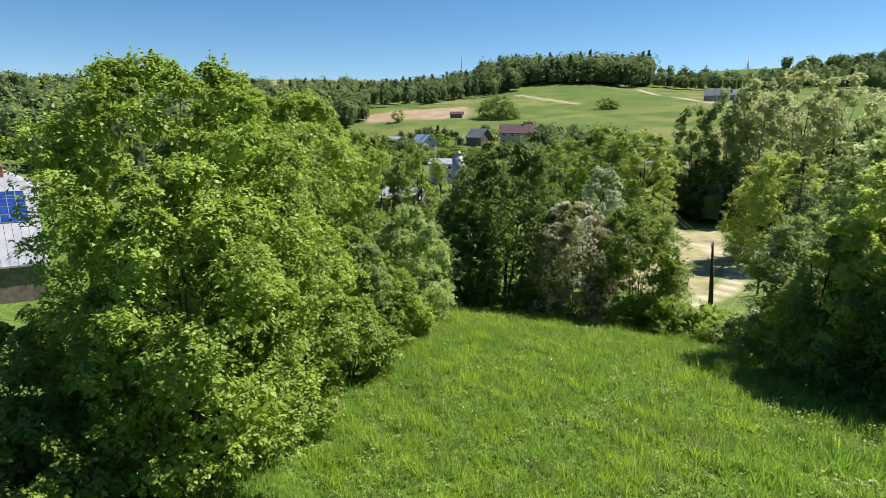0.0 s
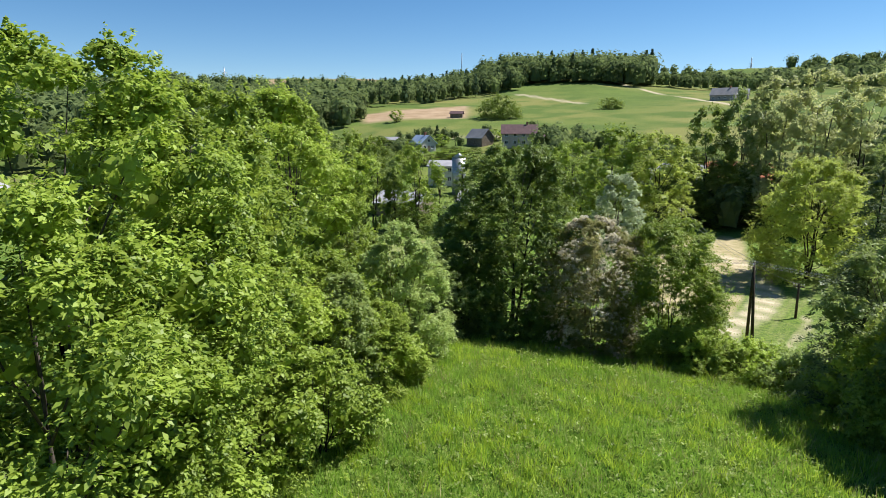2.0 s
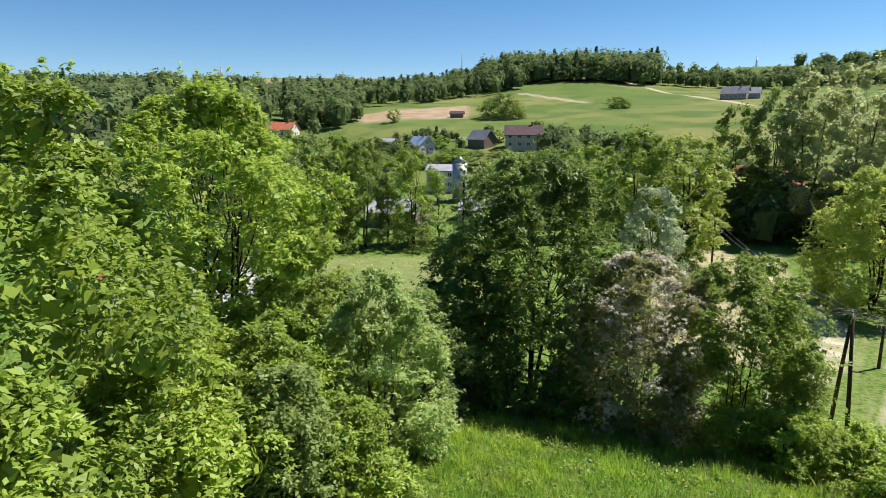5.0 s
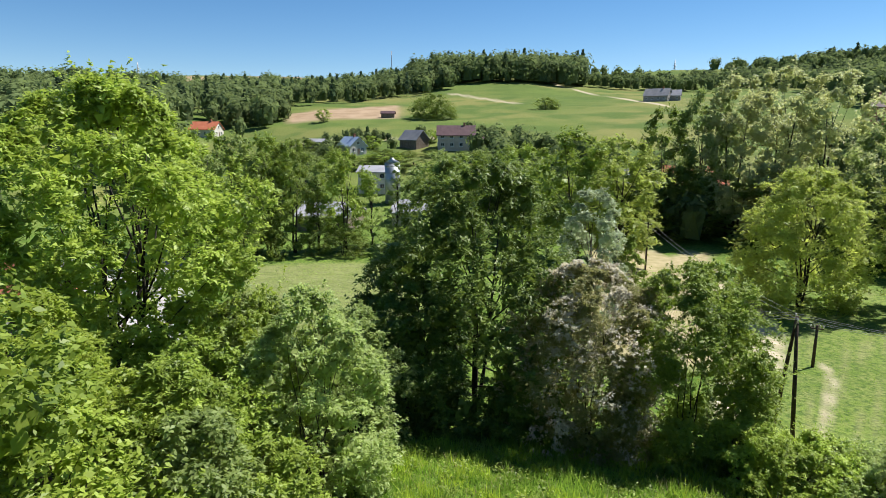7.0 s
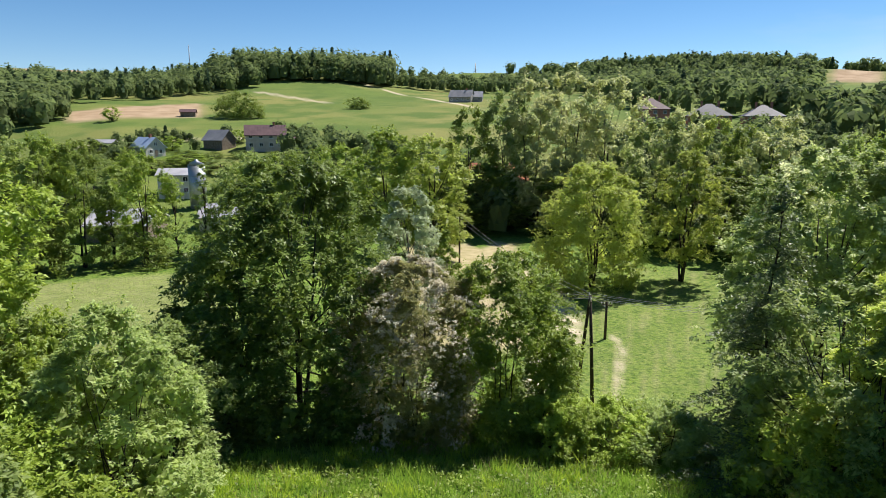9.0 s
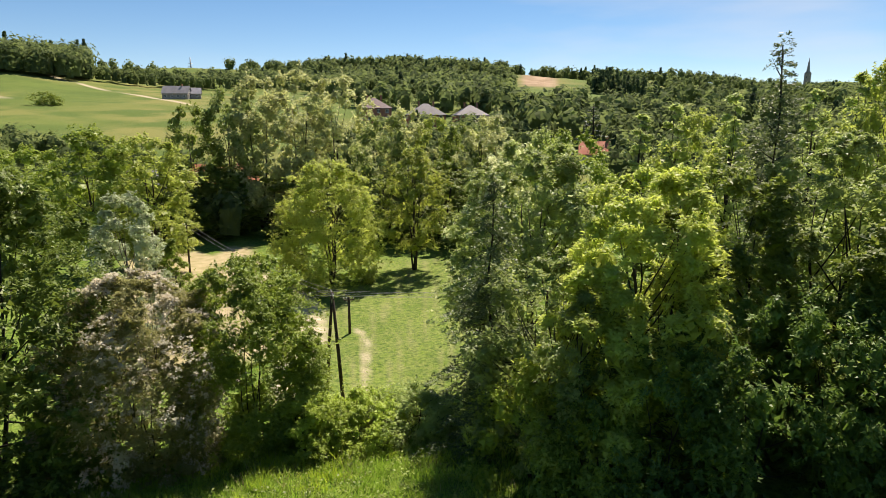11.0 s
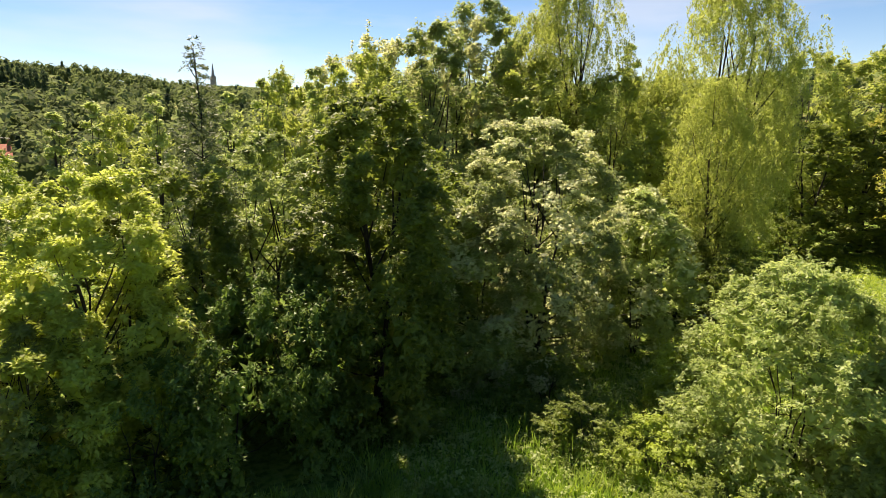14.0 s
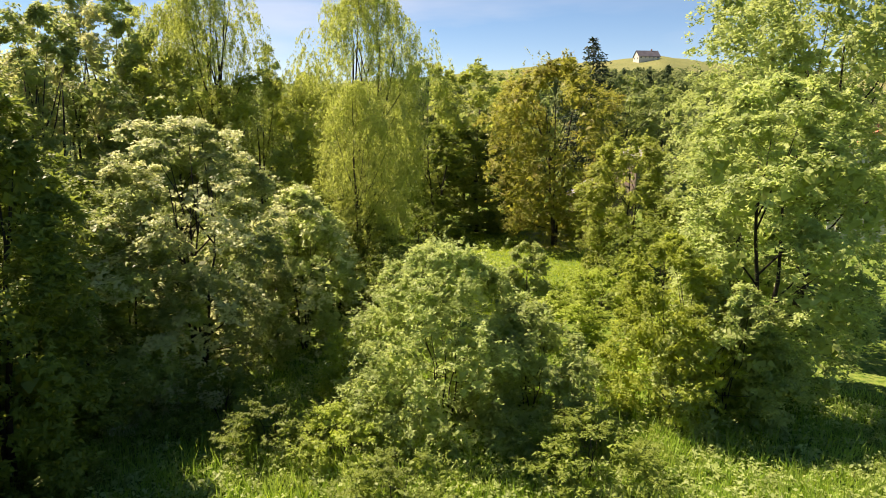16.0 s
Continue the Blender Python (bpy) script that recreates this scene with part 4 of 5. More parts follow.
HILL_SIDE = [
    ("bush", 5.4, 222, -2.4, 6), ("bush", 8.6, 220, -2.6, 7), ("bush", 10.6, 222, -1.9, 6), ("bush", 0.8, 224, -2.1, 8), ("bush", -3.8, 222, -2.1, 7),
    ("fresh", -0.2, 240, -0.9, 5), ("bush", 3.0, 222, -2.7, 5), ("bush", 12.4, 230, -1.2, 9), ("fresh", 5.1, 246, -0.4, 4),
    ("round", -6.4, 185, -2.3, 9), ("fresh", -3.8, 196, -2.6, 8), ("round", 3.6, 204, -2.9, 7), ("fresh", 6.6, 184, -3.0, 9), ("round", 9.6, 190, -2.2, 10), ("fresh", -9.0, 190, -1.5, 9), ("dark", -1.8, 208, -2.8, 6),
    ("bush", 5.6, 329, 2.7, 13), ("bush", 4.5, 335, 2.3, 11), ("bush", 6.3, 326, 2.2, 9), ("bush", 15.3, 372, 2.4, 10), ("bush", 15.8, 374, 2.2, 7), ("fresh", -4.4, 330, 1.4, 5), 
    ("round", -3.2, 236, -1.4, 10), ("fresh", 1.0, 214, -2.4, 9), ("dark", -6.4, 240, -1.2, 9), ("fresh", 10.6, 220, -2.0, 9),
    ("round", -16.6, 260, -0.2, 10), ("round", -19.0, 240, 0.2, 11), ("spruce", 60.4, 210, 1.8, 8)]
for rows, group in ((VILLAGE_ROW, "trees along the lawn"), (RIVER_ROW, "trees along the river"), (RIVER_SCRUB, "shaded trees along the river"), (RIGHT_BACK, "trees behind the thicket"),
                    (RIGHT_LOW, "undergrowth of the thicket"), (RIGHT_LOW_MORE, "undergrowth of the gardens"), (LEFT_FAR, "trees by the farmyard"), (HILL_SIDE, "trees on the hillside")):
    for key, az, d, el, width in rows:
        plant(key, az, d, el, width, "", group)
for ob in list(PROTOS.values()):
    for o in (*ob.children_recursive, ob):
        bpy.data.objects.remove(o)


# ---- woods on the hills ----
def woodland(label, az0, az1, d0, d1, count, tall, seed, needle=0.25, leaf=1.1, quads=70, keep=None):
    rng = np.random.default_rng(seed)
    quads, leaf = int(quads * 1.8), leaf * 1.0
    az = rng.uniform(az0, az1, count)
    d = np.sqrt(rng.uniform(d0 ** 2, d1 ** 2, count))
    x, y = SX + d * np.sin(np.radians(az)), SY + d * np.cos(np.radians(az))
    if keep:
        k = keep(az, d)
        x, y, d = x[k], y[k], d[k]
    z = ground_np(x, y)
    tone = rng.uniform(0, 1, len(x))
    for needles in (False, True):
        pick = (rng.uniform(0, 1, len(x)) < needle) == needles
        n = int(pick.sum())
        if not n:
            continue
        h = tall * rng.uniform(0.6, 1.25, n)
        r = h * (rng.uniform(0.2, 0.28, n) if needles else rng.uniform(0.34, 0.52, n))
        o = unit(rng.normal(size=(n, quads, 3)))
        o[:, :, 2] = np.abs(o[:, :, 2]) * np.where(rng.uniform(size=(n, quads)) < 0.75, 1, -0.6)
        lump = 0.72 + 0.28 * np.sin(o[:, :, 0] * 4 + np.arange(n)[:, None]) * np.sin(o[:, :, 1] * 5 + o[:, :, 2] * 4) + rng.uniform(-0.12, 0.12, (n, quads))
        p = o * lump[..., None]
        skirt = p[:, :, 2] < 0
        wide = np.linalg.norm(o[:, :, :2], axis=-1)[..., None]
        p[:, :, :2] = np.where(skirt[..., None], p[:, :, :2] / np.maximum(wide, 0.3) * 0.92, p[:, :, :2])
        p[:, :, 2] = np.where(skirt, p[:, :, 2] * 1.5, p[:, :, 2])
        if needles:
            k = rng.uniform(0, 1, (n, quads))
            p = np.stack([p[:, :, 0] * (1.1 - k), p[:, :, 1] * (1.1 - k), k * 1.5 - 0.5], -1)
        pos = np.stack([x[pick][:, None] + p[:, :, 0] * r[:, None], y[pick][:, None] + p[:, :, 1] * r[:, None],
                        z[pick][:, None] + h[:, None] * 0.52 + p[:, :, 2] * h[:, None] * 0.48], -1).reshape(-1, 3)
        nr = unit(o.reshape(-1, 3) + rng.normal(size=(n * quads, 3)) * 0.18)
        polys = leaf_quads(pos, nr, rng.normal(size=(n * quads, 3)), leaf * 1.25, leaf * 1.05, rng, True)
        # a blob inside the crown closes it; inner shade is put into its tint
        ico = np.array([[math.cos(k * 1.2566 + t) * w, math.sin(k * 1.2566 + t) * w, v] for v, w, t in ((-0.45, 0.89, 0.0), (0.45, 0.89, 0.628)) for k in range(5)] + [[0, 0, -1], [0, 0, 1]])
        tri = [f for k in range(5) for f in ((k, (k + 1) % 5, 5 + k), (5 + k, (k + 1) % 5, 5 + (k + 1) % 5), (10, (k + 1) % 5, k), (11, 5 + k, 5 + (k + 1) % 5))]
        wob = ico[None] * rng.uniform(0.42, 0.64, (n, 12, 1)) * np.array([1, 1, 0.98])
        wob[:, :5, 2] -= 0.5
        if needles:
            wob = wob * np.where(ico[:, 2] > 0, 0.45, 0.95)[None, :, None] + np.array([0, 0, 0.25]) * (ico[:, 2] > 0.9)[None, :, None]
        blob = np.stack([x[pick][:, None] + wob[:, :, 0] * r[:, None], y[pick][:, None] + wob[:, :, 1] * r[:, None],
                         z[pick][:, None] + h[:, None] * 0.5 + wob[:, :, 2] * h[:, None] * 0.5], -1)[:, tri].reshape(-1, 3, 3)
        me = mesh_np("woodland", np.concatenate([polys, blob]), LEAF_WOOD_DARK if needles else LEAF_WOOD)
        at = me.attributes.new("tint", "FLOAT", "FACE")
        # blobs get 0.4 of the tree's tone, a darker colour for inner shade
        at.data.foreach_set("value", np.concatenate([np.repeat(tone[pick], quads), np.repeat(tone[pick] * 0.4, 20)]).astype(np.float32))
        tagged(new("woodland", me), label, "woodland", "", "stuff")


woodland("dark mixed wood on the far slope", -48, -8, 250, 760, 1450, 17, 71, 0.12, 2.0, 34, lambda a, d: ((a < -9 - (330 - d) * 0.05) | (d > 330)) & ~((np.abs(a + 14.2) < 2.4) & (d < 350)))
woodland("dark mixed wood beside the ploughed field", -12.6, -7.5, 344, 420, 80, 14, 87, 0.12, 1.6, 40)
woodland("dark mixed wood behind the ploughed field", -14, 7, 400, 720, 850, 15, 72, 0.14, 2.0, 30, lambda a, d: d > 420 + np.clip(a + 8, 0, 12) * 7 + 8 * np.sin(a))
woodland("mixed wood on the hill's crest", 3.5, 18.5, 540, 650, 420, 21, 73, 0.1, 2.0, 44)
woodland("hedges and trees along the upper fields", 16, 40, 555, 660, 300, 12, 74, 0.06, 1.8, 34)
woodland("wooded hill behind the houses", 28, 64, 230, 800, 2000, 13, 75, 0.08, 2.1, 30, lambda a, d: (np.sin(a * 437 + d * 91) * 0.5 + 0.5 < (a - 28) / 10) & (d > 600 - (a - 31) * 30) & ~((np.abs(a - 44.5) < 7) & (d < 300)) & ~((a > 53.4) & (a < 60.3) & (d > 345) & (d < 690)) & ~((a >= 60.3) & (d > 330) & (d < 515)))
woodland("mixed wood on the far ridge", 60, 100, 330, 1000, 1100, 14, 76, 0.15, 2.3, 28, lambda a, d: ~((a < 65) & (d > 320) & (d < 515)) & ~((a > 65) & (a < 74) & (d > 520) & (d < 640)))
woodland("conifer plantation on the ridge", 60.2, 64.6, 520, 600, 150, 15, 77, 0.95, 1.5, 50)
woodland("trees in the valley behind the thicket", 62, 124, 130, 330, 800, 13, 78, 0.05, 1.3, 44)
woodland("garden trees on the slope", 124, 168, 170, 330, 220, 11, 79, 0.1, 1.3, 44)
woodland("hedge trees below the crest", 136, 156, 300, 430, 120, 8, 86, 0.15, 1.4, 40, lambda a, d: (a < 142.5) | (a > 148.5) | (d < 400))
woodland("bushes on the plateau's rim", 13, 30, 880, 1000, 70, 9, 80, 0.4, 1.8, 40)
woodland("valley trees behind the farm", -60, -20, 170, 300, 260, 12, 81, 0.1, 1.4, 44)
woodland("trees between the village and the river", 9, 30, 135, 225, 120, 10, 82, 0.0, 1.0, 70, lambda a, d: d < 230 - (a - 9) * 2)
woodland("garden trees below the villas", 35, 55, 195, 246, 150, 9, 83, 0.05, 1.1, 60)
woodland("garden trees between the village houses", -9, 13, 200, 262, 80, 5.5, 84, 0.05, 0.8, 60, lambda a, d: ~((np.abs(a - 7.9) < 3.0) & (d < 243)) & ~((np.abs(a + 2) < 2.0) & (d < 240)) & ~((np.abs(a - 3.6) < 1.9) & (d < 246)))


# ---- overhead line ----
def line_pole(label, x, y, h, second=None, arm=1.7, turn=0.0, lean=(0.0, 0.0)):
    """A wooden pole with a crossarm and insulators, on one leg or two."""
    g = ground(x, y)
    foot = tagged(new("utility_pole"), label, "pole", "poles of the overhead line")
    foot.matrix_basis = pose(x, y, g, 0, 0, turn)
    lx, ly = (pose(0, 0, 0, 0, 0, -turn) @ Vector((*lean, 0)))[:2]
    for k, off in enumerate(second and (None, second) or (None,)):
        bm = bmesh.new()
        fx, fy = off or (0, 0)
        fz = ground(x + fx, y + fy) - g
        ca, sn = math.cos(radians(-turn)), math.sin(radians(-turn))
        fx, fy = fx * ca - fy * sn, fx * sn + fy * ca
        tx = 0.16 if k else 0.0
        tube(bm, [(fx, fy, fz - 0.5), ((fx + tx + lx) * 0.5, (fy + ly) * 0.5, (h + fz) / 2), (tx + lx, ly, h - 0.25 * k)], (0.17, 0.15, 0.11), 9)
        part("post", bm, POLE_WOOD, foot)
    bm = bmesh.new()
    box(bm, lx - arm / 2, lx + arm / 2, ly - 0.06, ly + 0.06, h - 0.42, h - 0.3)
    bmesh.ops.bevel(bm, geom=bm.edges[:], offset=0.012, segments=1)
    part("crossarm", bm, POLE_WOOD, foot)
    for sx in (-1, 1):
        bm = bmesh.new()
        tube(bm, [(lx + sx * arm * 0.3, ly + 0.07, h - 0.36), (lx * 0.9, ly * 0.9 + 0.12, h - 0.95)], (0.025, 0.025), 5)
        part("brace", bm, STEEL, foot)
    for sx in (-0.46, -0.2, 0.2, 0.46):
        bm = bmesh.new()
        px = lx + sx * arm
        tube(bm, [(px, ly, h - 0.3), (px, ly, h - 0.2), (px, ly, h - 0.16), (px, ly, h - 0.06), (px, ly, h - 0.02)], (0.02, 0.03, 0.06, 0.055, 0.03), 7)
        part("insulator", bm, PORCELAIN, foot)
    return foot, [foot.matrix_basis @ Vector((lx + sx * arm, ly, h - 0.02)) for sx in (-0.46, -0.2, 0.2, 0.46)]


def cable(a, b, sag, radius=0.012):
    bm = bmesh.new()
    pts = [a.lerp(b, k / 14) - Vector((0, 0, sag * 4 * (k / 14) * (1 - k / 14))) for k in range(15)]
    tube(bm, pts, [radius] * 15, 5)
    me = bpy.data.meshes.new("power_line")
    bm.to_mesh(me)
    bm.free()
    me.materials.append(WIRE)
    tagged(new("power_line", me), "thin bare wire of the overhead line", "cable", "wires of the overhead line")


A_POLE, ends_a = line_pole("two-legged dark wooden power pole in the field", 30.9, 68.85, 5.2 - ground(30.9, 68.85), (1.5, 4.4), 1.9, 59, (-0.45, 0.5))
B_POLE, ends_b = line_pole("short dark wooden pole behind the double pole", *spot(38.3, 70), 4.4, None, 1.2, -35)
C_POLE, ends_c = line_pole("wooden power pole at the edge of the hay field", *spot(24.6, 108), 8.5, None, 1.7, -70)
D_POLE, ends_d = line_pole("wooden power pole among the riverside trees", *spot(57.0, 56), 4.3 - ground(*spot(57.0, 56)), None, 1.7, 59)
E_POLE, ends_e = line_pole("dark wooden power pole behind the oak", 13.9, 79.2, 5.2 - ground(13.9, 79.2), None, 1.7, 59)
for k in range(4):
    cable(ends_a[k], ends_d[k], 0.5)
    cable(ends_a[k], ends_e[k], 0.35)
for k in (0, 3):
    cable(ends_a[k], ends_c[k], 0.9, 0.016)
cable(ends_a[1], ends_b[1], 0.2)


# ---- houses ----
def roof_bm(w, l, rise, over, kind):
    """Roof slabs, ridge along y; the foot of the roof at z = 0."""
    bm = bmesh.new()
    hw, hl = w / 2 + over, l / 2 + over
    drop = rise * over / (w / 2)
    t = 0.22
    r = hl if kind == "gable" else max(0.3, hl - hw)
    for lift in (0, t):
        top = [bm.verts.new(p) for p in ((-hw, -hl, -drop + lift), (hw, -hl, -drop + lift), (hw, hl, -drop + lift), (-hw, hl, -drop + lift), (0, -r, rise + lift), (0, r, rise + lift))]
        for f in ((0, 4, 5, 3), (1, 2, 5, 4)):
            bm.faces.new([top[i] for i in f])
        if kind == "hip":
            bm.faces.new([top[i] for i in (0, 1, 4)])
            bm.faces.new([top[i] for i in (2, 3, 5)])
    bm.verts.ensure_lookup_table()
    ring = (0, 1, 2, 3) if kind == "hip" else (0, 4, 1, 2, 5, 3)
    for i, j in zip(ring, ring[1:] + ring[:1]):
        bm.faces.new([bm.verts[k] for k in (i, j, j + 6, i + 6)])
    bmesh.ops.recalc_face_normals(bm, faces=bm.faces[:])
    return bm


def window(parent, x, y, z, w, h, face):
    """A framed window with its pane and sill; face turns it about z."""
    bm = bmesh.new()
    for x0, x1, z0, z1 in ((-w / 2, w / 2, 0, 0.09), (-w / 2, w / 2, h - 0.09, h), (-w / 2, -w / 2 + 0.09, 0.09, h - 0.09), (w / 2 - 0.09, w / 2, 0.09, h - 0.09), (-0.04, 0.04, 0.09, h - 0.09)):
        box(bm, x0, x1, -0.06, 0.04, z0, z1)
    m = pose(x, y, z, 0, 0, face)
    win = part("window", bm, FRAME_WHITE, parent)
    win.matrix_basis = m
    bm = bmesh.new()
    box(bm, -w / 2 + 0.09, w / 2 - 0.09, -0.02, 0.0, 0.09, h - 0.09)
    part("pane", bm, PANE, win)
    bm = bmesh.new()
    box(bm, -w / 2 - 0.08, w / 2 + 0.08, -0.16, 0.02, -0.06, 0.0)
    part("sill", bm, FRAME_WHITE, win)


def house(name, label, az, d, turn, w, l, wall_h, rise, roof, wall, kind="gable", storeys=1, chimneys=1, windows=True, over=0.5, lift=None, seams=0):
    x, y = spot(az, d)
    foot = tagged(new(name), label, "building")
    z = ground(x, y) if lift is None else lift
    foot.matrix_basis = pose(x, y, z, 0, 0, turn)
    bm = bmesh.new()
    box(bm, -w / 2, w / 2, -l / 2, l / 2, -6.0, wall_h)
    if kind == "gable":
        for s in (-1, 1):
            v = [bm.verts.new(p) for p in ((-w / 2, s * l / 2, wall_h), (w / 2, s * l / 2, wall_h), (0, s * l / 2, wall_h + rise))]
            bm.faces.new(v)
    part("wall", bm, wall, foot)
    rf = part("roof", roof_bm(w, l, rise, over, kind), roof, foot)
    rf.location.z = wall_h
    if seams:
        slope = math.hypot(w / 2 + over, rise * (1 + over / (w / 2)))
        ang = math.degrees(math.atan2(rise, w / 2))
        for s in (-1, 1):
            for k in range(seams):
                bm = bmesh.new()
                box(bm, 0, slope, -0.03, 0.03, 0.0, 0.06)
                rib = part("seam", bm, roof, rf)
                yy = -l / 2 - over + (k + 0.5) * (l + 2 * over) / seams
                rib.matrix_basis = pose(0, yy, rise + 0.22, 0, ang, 0) if s > 0 else pose(0, yy, rise + 0.22, 0, ang, 0).copy()
                if s < 0:
                    rib.matrix_basis = pose(0, 0, 0, 0, 0, 180) @ pose(0, -yy, rise + 0.22, 0, ang, 0)
    for k in range(chimneys):
        bm = bmesh.new()
        cy = l * (0.18 if k else -0.22)
        box(bm, -0.35, 0.35, cy - 0.35, cy + 0.35, rise * 0.6, rise + 1.1)
        box(bm, -0.42, 0.42, cy - 0.42, cy + 0.42, rise + 1.1, rise + 1.25)
        part("chimney", bm, WALL_BRICK, rf)
    if windows:
        for st in range(storeys):
            zz = 0.9 + st * 2.8
            n = max(2, int(l / 3.2))
            for k in range(n):
                yy = -l / 2 + (k + 0.5) * l / n
                window(foot, w / 2 + 0.05, yy, zz, 1.3, 1.35, 90)
                window(foot, -w / 2 - 0.05, yy, zz, 1.3, 1.35, -90)
            n = max(2, int(w / 3.6))
            for k in range(n):
                xx = -w / 2 + (k + 0.5) * w / n
                window(foot, xx, -l / 2 - 0.05, zz, 1.2, 1.35, 0)
                window(foot, xx, l / 2 + 0.05, zz, 1.2, 1.35, 180)
        if kind == "gable":
            window(foot, 0, -l / 2 - 0.05, wall_h + 0.4, 1.1, 1.2, 0)
        bm = bmesh.new()
        box(bm, -0.5, 0.5, -0.06, 0.0, 0, 2.05)
        dr = part("door", bm, WALL_WOOD, foot)
        dr.location = (w * 0.02, -l / 2 - 0.04, 0.02)
        bm = bmesh.new()
        tube(bm, [(0.38, -0.1, 1.0), (0.38, -0.1, 1.15)], (0.02, 0.02), 6)
        part("handle", bm, STEEL, dr)
    return foot


house("house", "two-storey beige house with a maroon metal roof", 7.4, 234, 84, 9.0, 13.5, 5.0, 3.2, ROOF_BROWN, WALL_PINK, storeys=2, chimneys=1, seams=14)
house("outbuilding", "low cream lean-to with a brown roof", 9.7, 236, 84, 6, 6, 2.6, 1.4, ROOF_BROWN, WALL_WHITE, chimneys=0)
house("house", "small house with a blue metal roof", -2.0, 232, 35, 7.0, 8.5, 3.0, 3.0, ROOF_BLUE, WALL_WHITE, chimneys=1, seams=8)
house("barn", "old wooden barn with a grey-brown roof", 3.6, 240, 40, 6.5, 9, 3.0, 3.2, ROOF_GREY, WALL_WOOD, chimneys=0, windows=False)
house("shed", "small white shed with a grey roof", -5.0, 250, 70, 4, 6, 2.3, 1.0, ROOF_PALE, WALL_WHITE, chimneys=0, windows=False)
house("shed", "small brown shed above the ploughed field", 1.3, 345, 80, 4, 7, 2.2, 1.2, ROOF_BROWN, WALL_WOOD, chimneys=0, windows=False)
house("warehouse", "long low building with a pale weathered metal roof", -4.0, 146, 74, 13, 12, 3.2, 2.4, ROOF_PALE, WALL_WOOD, chimneys=0, windows=False, seams=14)
house("warehouse", "white workshop with a pale grey roof", 0.2, 178, 78, 8, 9, 5.4, 1.4, ROOF_PALE, WALL_WHITE, chimneys=0, storeys=2)
house("warehouse", "low shed with a pale weathered sheet roof", 3.6, 150, 74, 10, 9, 3.2, 2.4, ROOF_PALE, WALL_WHITE, chimneys=0, windows=False, seams=10)
house("house", "white house with a bright red tile roof", -14.2, 330, 75, 9, 13, 3.6, 3.4, ROOF_RED, WALL_WHITE, chimneys=1)
house("farmhouse", "grey house with a grey sheet roof on the hill", 24.7, 426, 48, 9, 15, 3.4, 4.2, ROOF_GREY, WALL_GREY, storeys=1, chimneys=1)
house("farmhouse", "grey annex with a pale roof", 26.0, 428, 60, 6.5, 8, 3.2, 3.2, ROOF_PALE, WALL_GREY, chimneys=0)
VZ = ground(*spot(45.0, 262)) + 0.6
house("villa", "brick villa with a brown hipped roof", 41.0, 265, 50, 13, 14, 5.6, 4.0, ROOF_BROWN, WALL_BRICK, "hip", 2, 2, lift=VZ + 2.4)
house("villa", "villa with a dark grey hipped roof", 45.6, 262, 50, 13, 15, 5.4, 4.2, ROOF_DARK, WALL_BRICK, "hip", 2, 2, lift=VZ)
house("villa", "brick villa with a grey hipped roof", 49.6, 262, 50, 12, 13, 5.2, 3.8, ROOF_DARK, WALL_BRICK, "hip", 2, 2, lift=VZ)
house("house", "house with a red tile roof among trees", 61.0, 200, 30, 9, 11, 4.6, 3.4, ROOF_RED, WALL_WHITE, chimneys=1)
house("barn", "barn with a faded pink-red roof behind the river trees", 27.5, 175, 70, 10, 18, 5.0, 4.0, ROOF_RED, WALL_WHITE, chimneys=0, windows=False)
house("barn", "barn with a pale grey roof behind the river trees", 22.6, 172, 70, 10, 14, 5.0, 4.0, ROOF_PALE, WALL_WHITE, chimneys=0, windows=False)
house("house", "white house with a grey gabled roof on the crest", 144.8, 500, -30, 10, 16, 2.6, 4.2, ROOF_DARK, WALL_WHITE, chimneys=1)
house("house", "house with an orange tile roof behind the ash", 161.5, 130, 20, 11, 15, 13.0, 4.5, ROOF_RED, WALL_WHITE, storeys=1, chimneys=1)
house("shed", "weathered grey wooden shed by the garden", 141.2, 118, 60, 7, 14, 6.0, 2.5, ROOF_GREY, WALL_WOOD, chimneys=0, windows=False)
house("shed", "low shed with a pale roof above the gardens", 144.2, 140, 60, 8, 18, 8.0, 2.0, ROOF_GREY, WALL_WOOD, chimneys=0, windows=False)
barn = house("barn", "long barn with a pale corrugated roof and solar panels", -55.9, 89.9, -53.2, 26, 36, 2.8, 8.6, ROOF_PALE, WALL_WOOD, chimneys=0, windows=False, lift=-2.0, seams=40)
house("house", "house with a pale hipped roof beyond the barn", -40.8, 167, 30, 13, 15, 4.5, 4.2, ROOF_PALE, WALL_GREY, "hip", 1, 1)
house("shed", "low shed with a faded red roof in the yard", -28.2, 86, 40, 8, 12, 4.0, 3.0, ROOF_RED, WALL_WHITE, chimneys=0, windows=False)


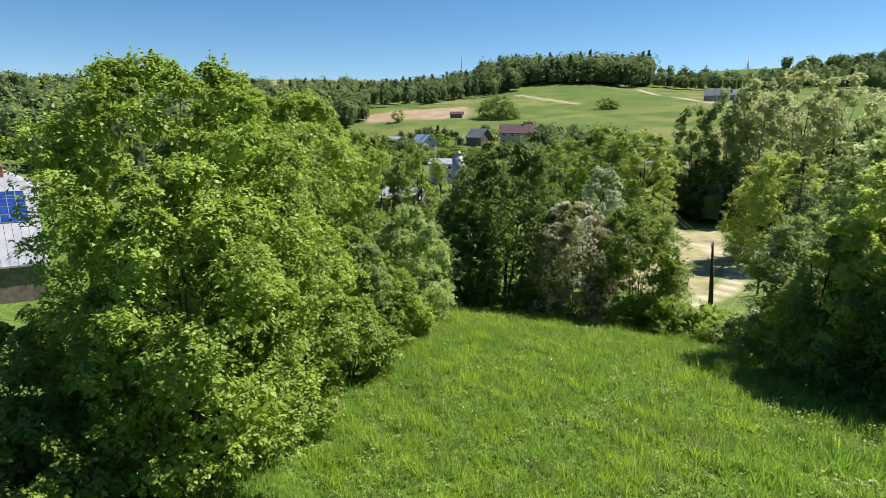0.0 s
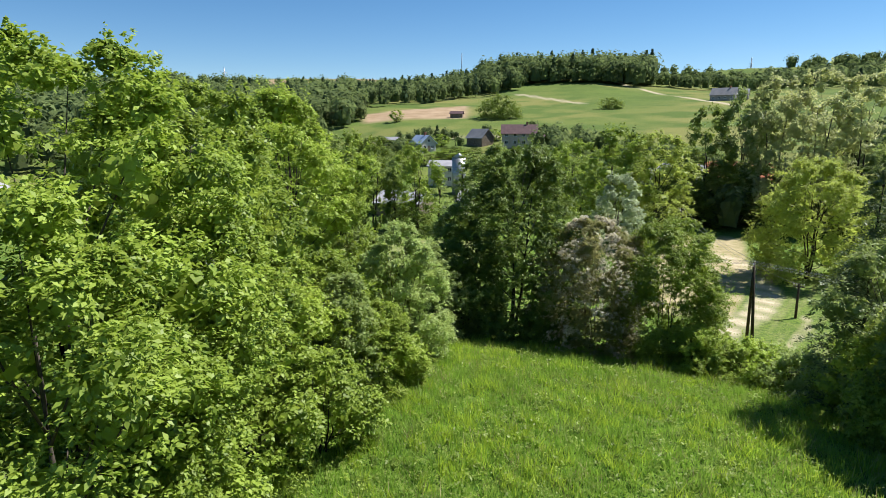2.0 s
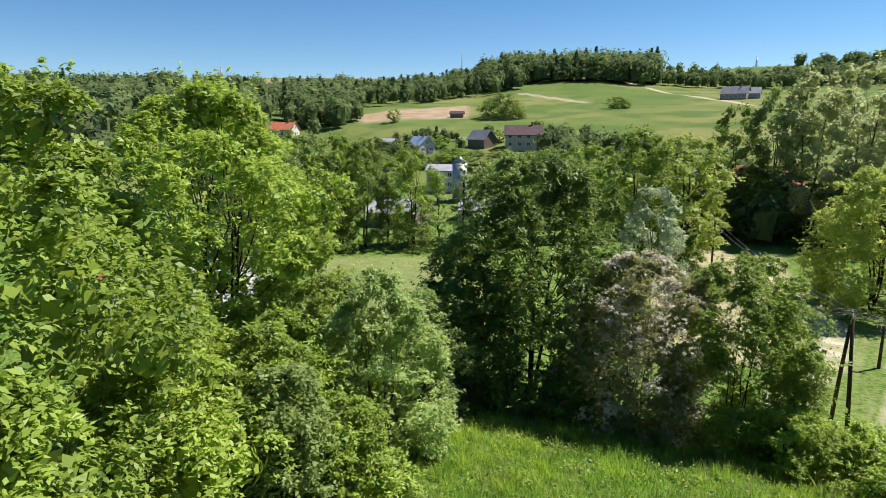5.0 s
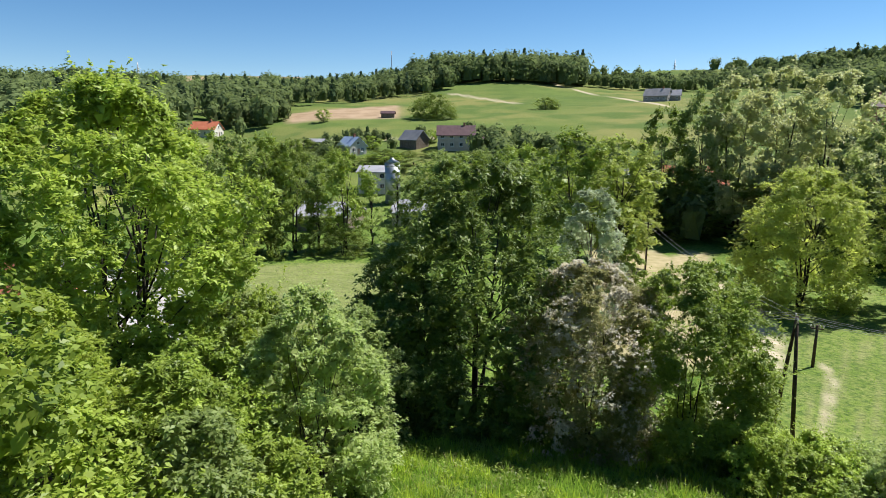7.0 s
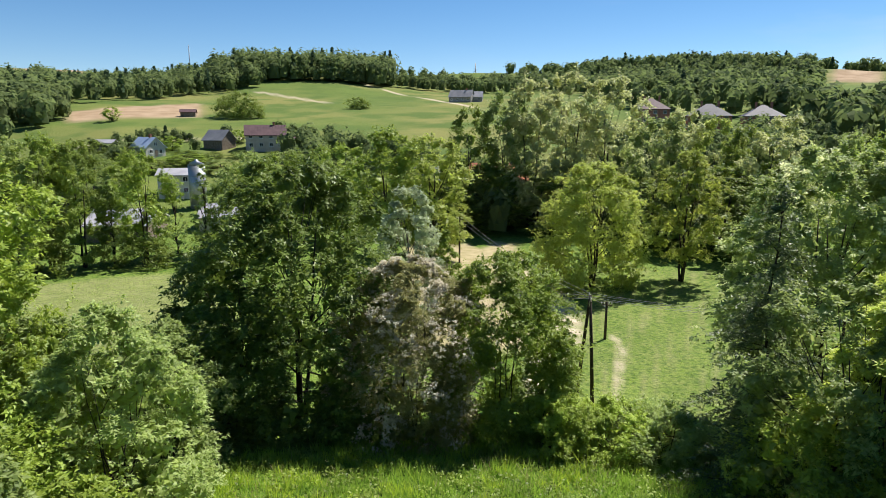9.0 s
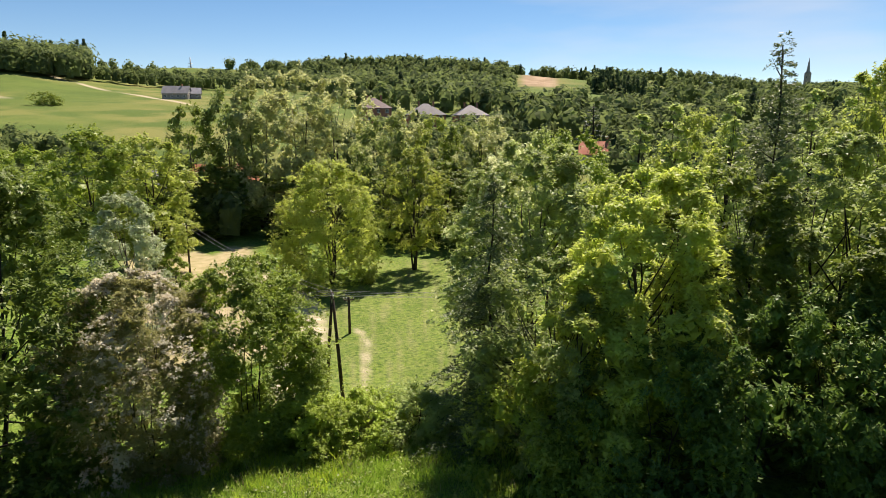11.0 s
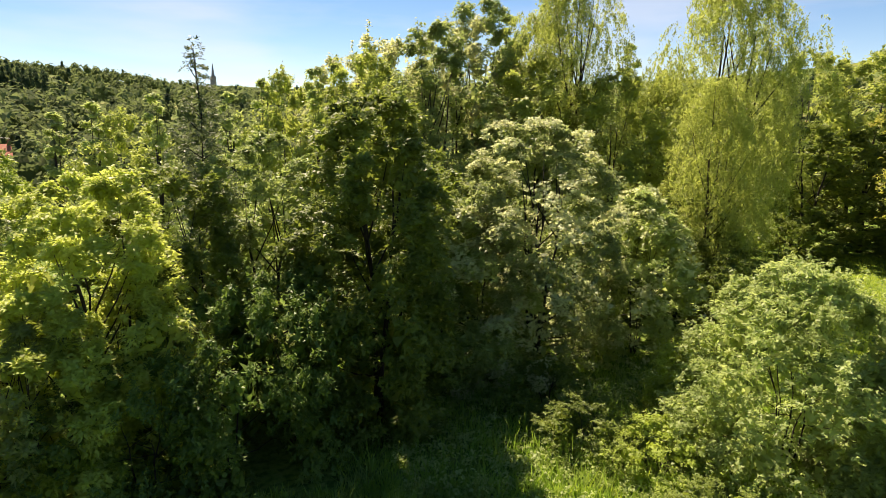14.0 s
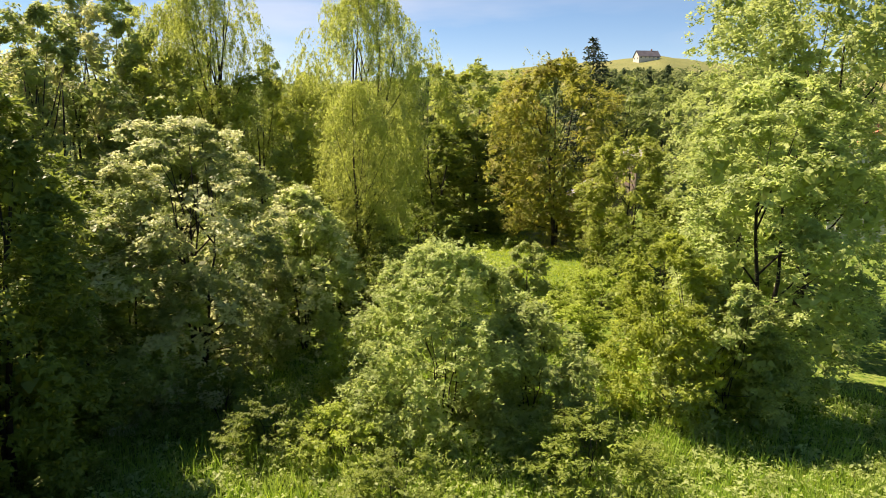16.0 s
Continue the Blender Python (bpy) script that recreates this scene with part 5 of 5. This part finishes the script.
def solar_array():
    ang = math.degrees(math.atan2(8.6, 13))
    grp = tagged(new("solar_array"), "rows of dark blue solar panels on the barn roof", "solar panel")
    grp.matrix_basis = barn.matrix_basis @ pose(0, 0, 2.8 + 8.6 + 0.34, 0, ang, 0)
    for i in range(4):
        for j in range(12):
            bm = bmesh.new()
            box(bm, 0, 1.6, 0, 1.0, 0, 0.04)
            p = part("panel", bm, SOLAR, grp)
            p.location = (1.2 + i * 1.68, 4.6 + j * 1.06, 0)
            bm = bmesh.new()
            for x0, x1, y0, y1 in ((-0.03, 1.63, -0.03, 0.0), (-0.03, 1.63, 1.0, 1.03), (-0.03, 0.0, 0.0, 1.0), (1.6, 1.63, 0.0, 1.0)):
                box(bm, x0, x1, y0, y1, -0.02, 0.06)
            part("frame", bm, STEEL, p)


solar_array()


def silo(label, az, d, h, r):
    x, y = spot(az, d)
    foot = tagged(new("silo"), label, "silo")
    foot.matrix_basis = pose(x, y, ground(x, y) - 0.2)
    bm = bmesh.new()
    tube(bm, [(0, 0, 0), (0, 0, h)], (r, r), 24)
    part("tank", bm, STEEL, foot)
    bm = bmesh.new()
    tube(bm, [(0, 0, h), (0, 0, h + r * 0.5), (0, 0, h + r * 0.62)], (r * 1.04, r * 0.2, r * 0.18), 24)
    part("lid", bm, STEEL, foot)
    for k in range(6):
        bm = bmesh.new()
        zz = (k + 0.5) * h / 6
        tube(bm, [(0, 0, zz - 0.06), (0, 0, zz + 0.06)], (r + 0.05, r + 0.05), 24)
        part("hoop", bm, STEEL, foot)


silo("grey steel silo among the village roofs", 1.6, 166, 10.8, 2.0)


def lattice(name, label, az, d, h, w):
    """A lattice mast of four legs with cross bracing."""
    x, y = spot(az, d)
    foot = tagged(new(name), label, "mast")
    foot.matrix_basis = pose(x, y, ground(x, y))
    for sx, sy in ((-1, -1), (1, -1), (1, 1), (-1, 1)):
        bm = bmesh.new()
        tube(bm, [(sx * w, sy * w, -1), (sx * w * 0.15, sy * w * 0.15, h)], (0.28, 0.2), 5)
        part("leg", bm, STEEL, foot)
    for k in range(10):
        z0, z1 = h * k / 10, h * (k + 1) / 10
        a, b = w * (1 - 0.85 * k / 10), w * (1 - 0.85 * (k + 1) / 10)
        bm = bmesh.new()
        for (ax, ay), (bx, by) in (((-1, -1), (1, -1)), ((1, -1), (1, 1)), ((1, 1), (-1, 1)), ((-1, 1), (-1, -1))):
            tube(bm, [(ax * a, ay * a, z0), (bx * b, by * b, z1)], (0.2, 0.2), 4)
        part("bracing", bm, STEEL, foot)
    return foot


lattice("radio_mast", "tall thin lattice mast on the plateau", 1.7, 880, 50, 0.9)
for az, d in ((25.9, 1000), (-23.2, 1000), (-19.0, 1050)):
    py = lattice("power_pylon", "grey lattice power pylon on the ridge", az, d, 34, 1.6)
    for zz in (17, 21, 25):
        bm = bmesh.new()
        tube(bm, [(-4, 0, zz), (0, 0, zz + 0.6), (4, 0, zz)], (0.16, 0.3, 0.16), 4)
        part("crossarm", bm, STEEL, py)


def church():
    x, y = spot(76.6, 1150)
    foot = tagged(new("church_tower"), "grey church tower with a dark pointed spire", "church")
    foot.matrix_basis = pose(x, y, ground(x, y))
    bm = bmesh.new()
    box(bm, -4, 4, -4, 4, -3, 22)
    part("tower", bm, WALL_GREY, foot)
    bm = bmesh.new()
    tube(bm, [(0, 0, 22), (0, 0, 25), (0, 0, 29), (0, 0, 45)], (5.2, 2.6, 2.2, 0.2), 8)
    part("spire", bm, ROOF_GREY, foot)
    for fx, fy, tn in ((0, -4.05, 0), (4.05, 0, 90), (-4.05, 0, -90)):
        window(foot, fx, fy, 14, 1.6, 3.5, tn)


church()


# ---- garden fence ----
def fence():
    x, y = spot(132.6, 65)
    foot = tagged(new("garden_fence"), "dark weathered picket fence at the lawn's edge", "fence")
    foot.matrix_basis = pose(x, y, ground(x, y), 0, 0, -30)
    for zz in (0.35, 0.95):
        bm = bmesh.new()
        box(bm, -2.6, 2.6, -0.03, 0.03, zz, zz + 0.09)
        part("rail", bm, FENCE_WOOD, foot)
    rng = random.Random(4)
    for k in range(17):
        bm = bmesh.new()
        xx = -2.5 + k * 0.31
        top = 1.25 + rng.uniform(-0.08, 0.1)
        v = [bm.verts.new(p) for p in ((xx, -0.055, 0), (xx + 0.1, -0.055, 0), (xx + 0.1, -0.055, top), (xx + 0.05, -0.055, top + 0.08), (xx, -0.055, top))]
        f = bm.faces.new(v)
        ex = bmesh.ops.extrude_face_region(bm, geom=[f])
        bmesh.ops.translate(bm, vec=(0, 0.025, 0), verts=[e for e in ex["geom"] if isinstance(e, bmesh.types.BMVert)])
        part("picket", bm, FENCE_WOOD, foot)
    for xx in (-2.55, 2.55):
        bm = bmesh.new()
        tube(bm, [(xx, 0.06, -0.3), (xx, 0.06, 1.9)], (0.07, 0.06), 7)
        part("post", bm, FENCE_WOOD, foot)


fence()
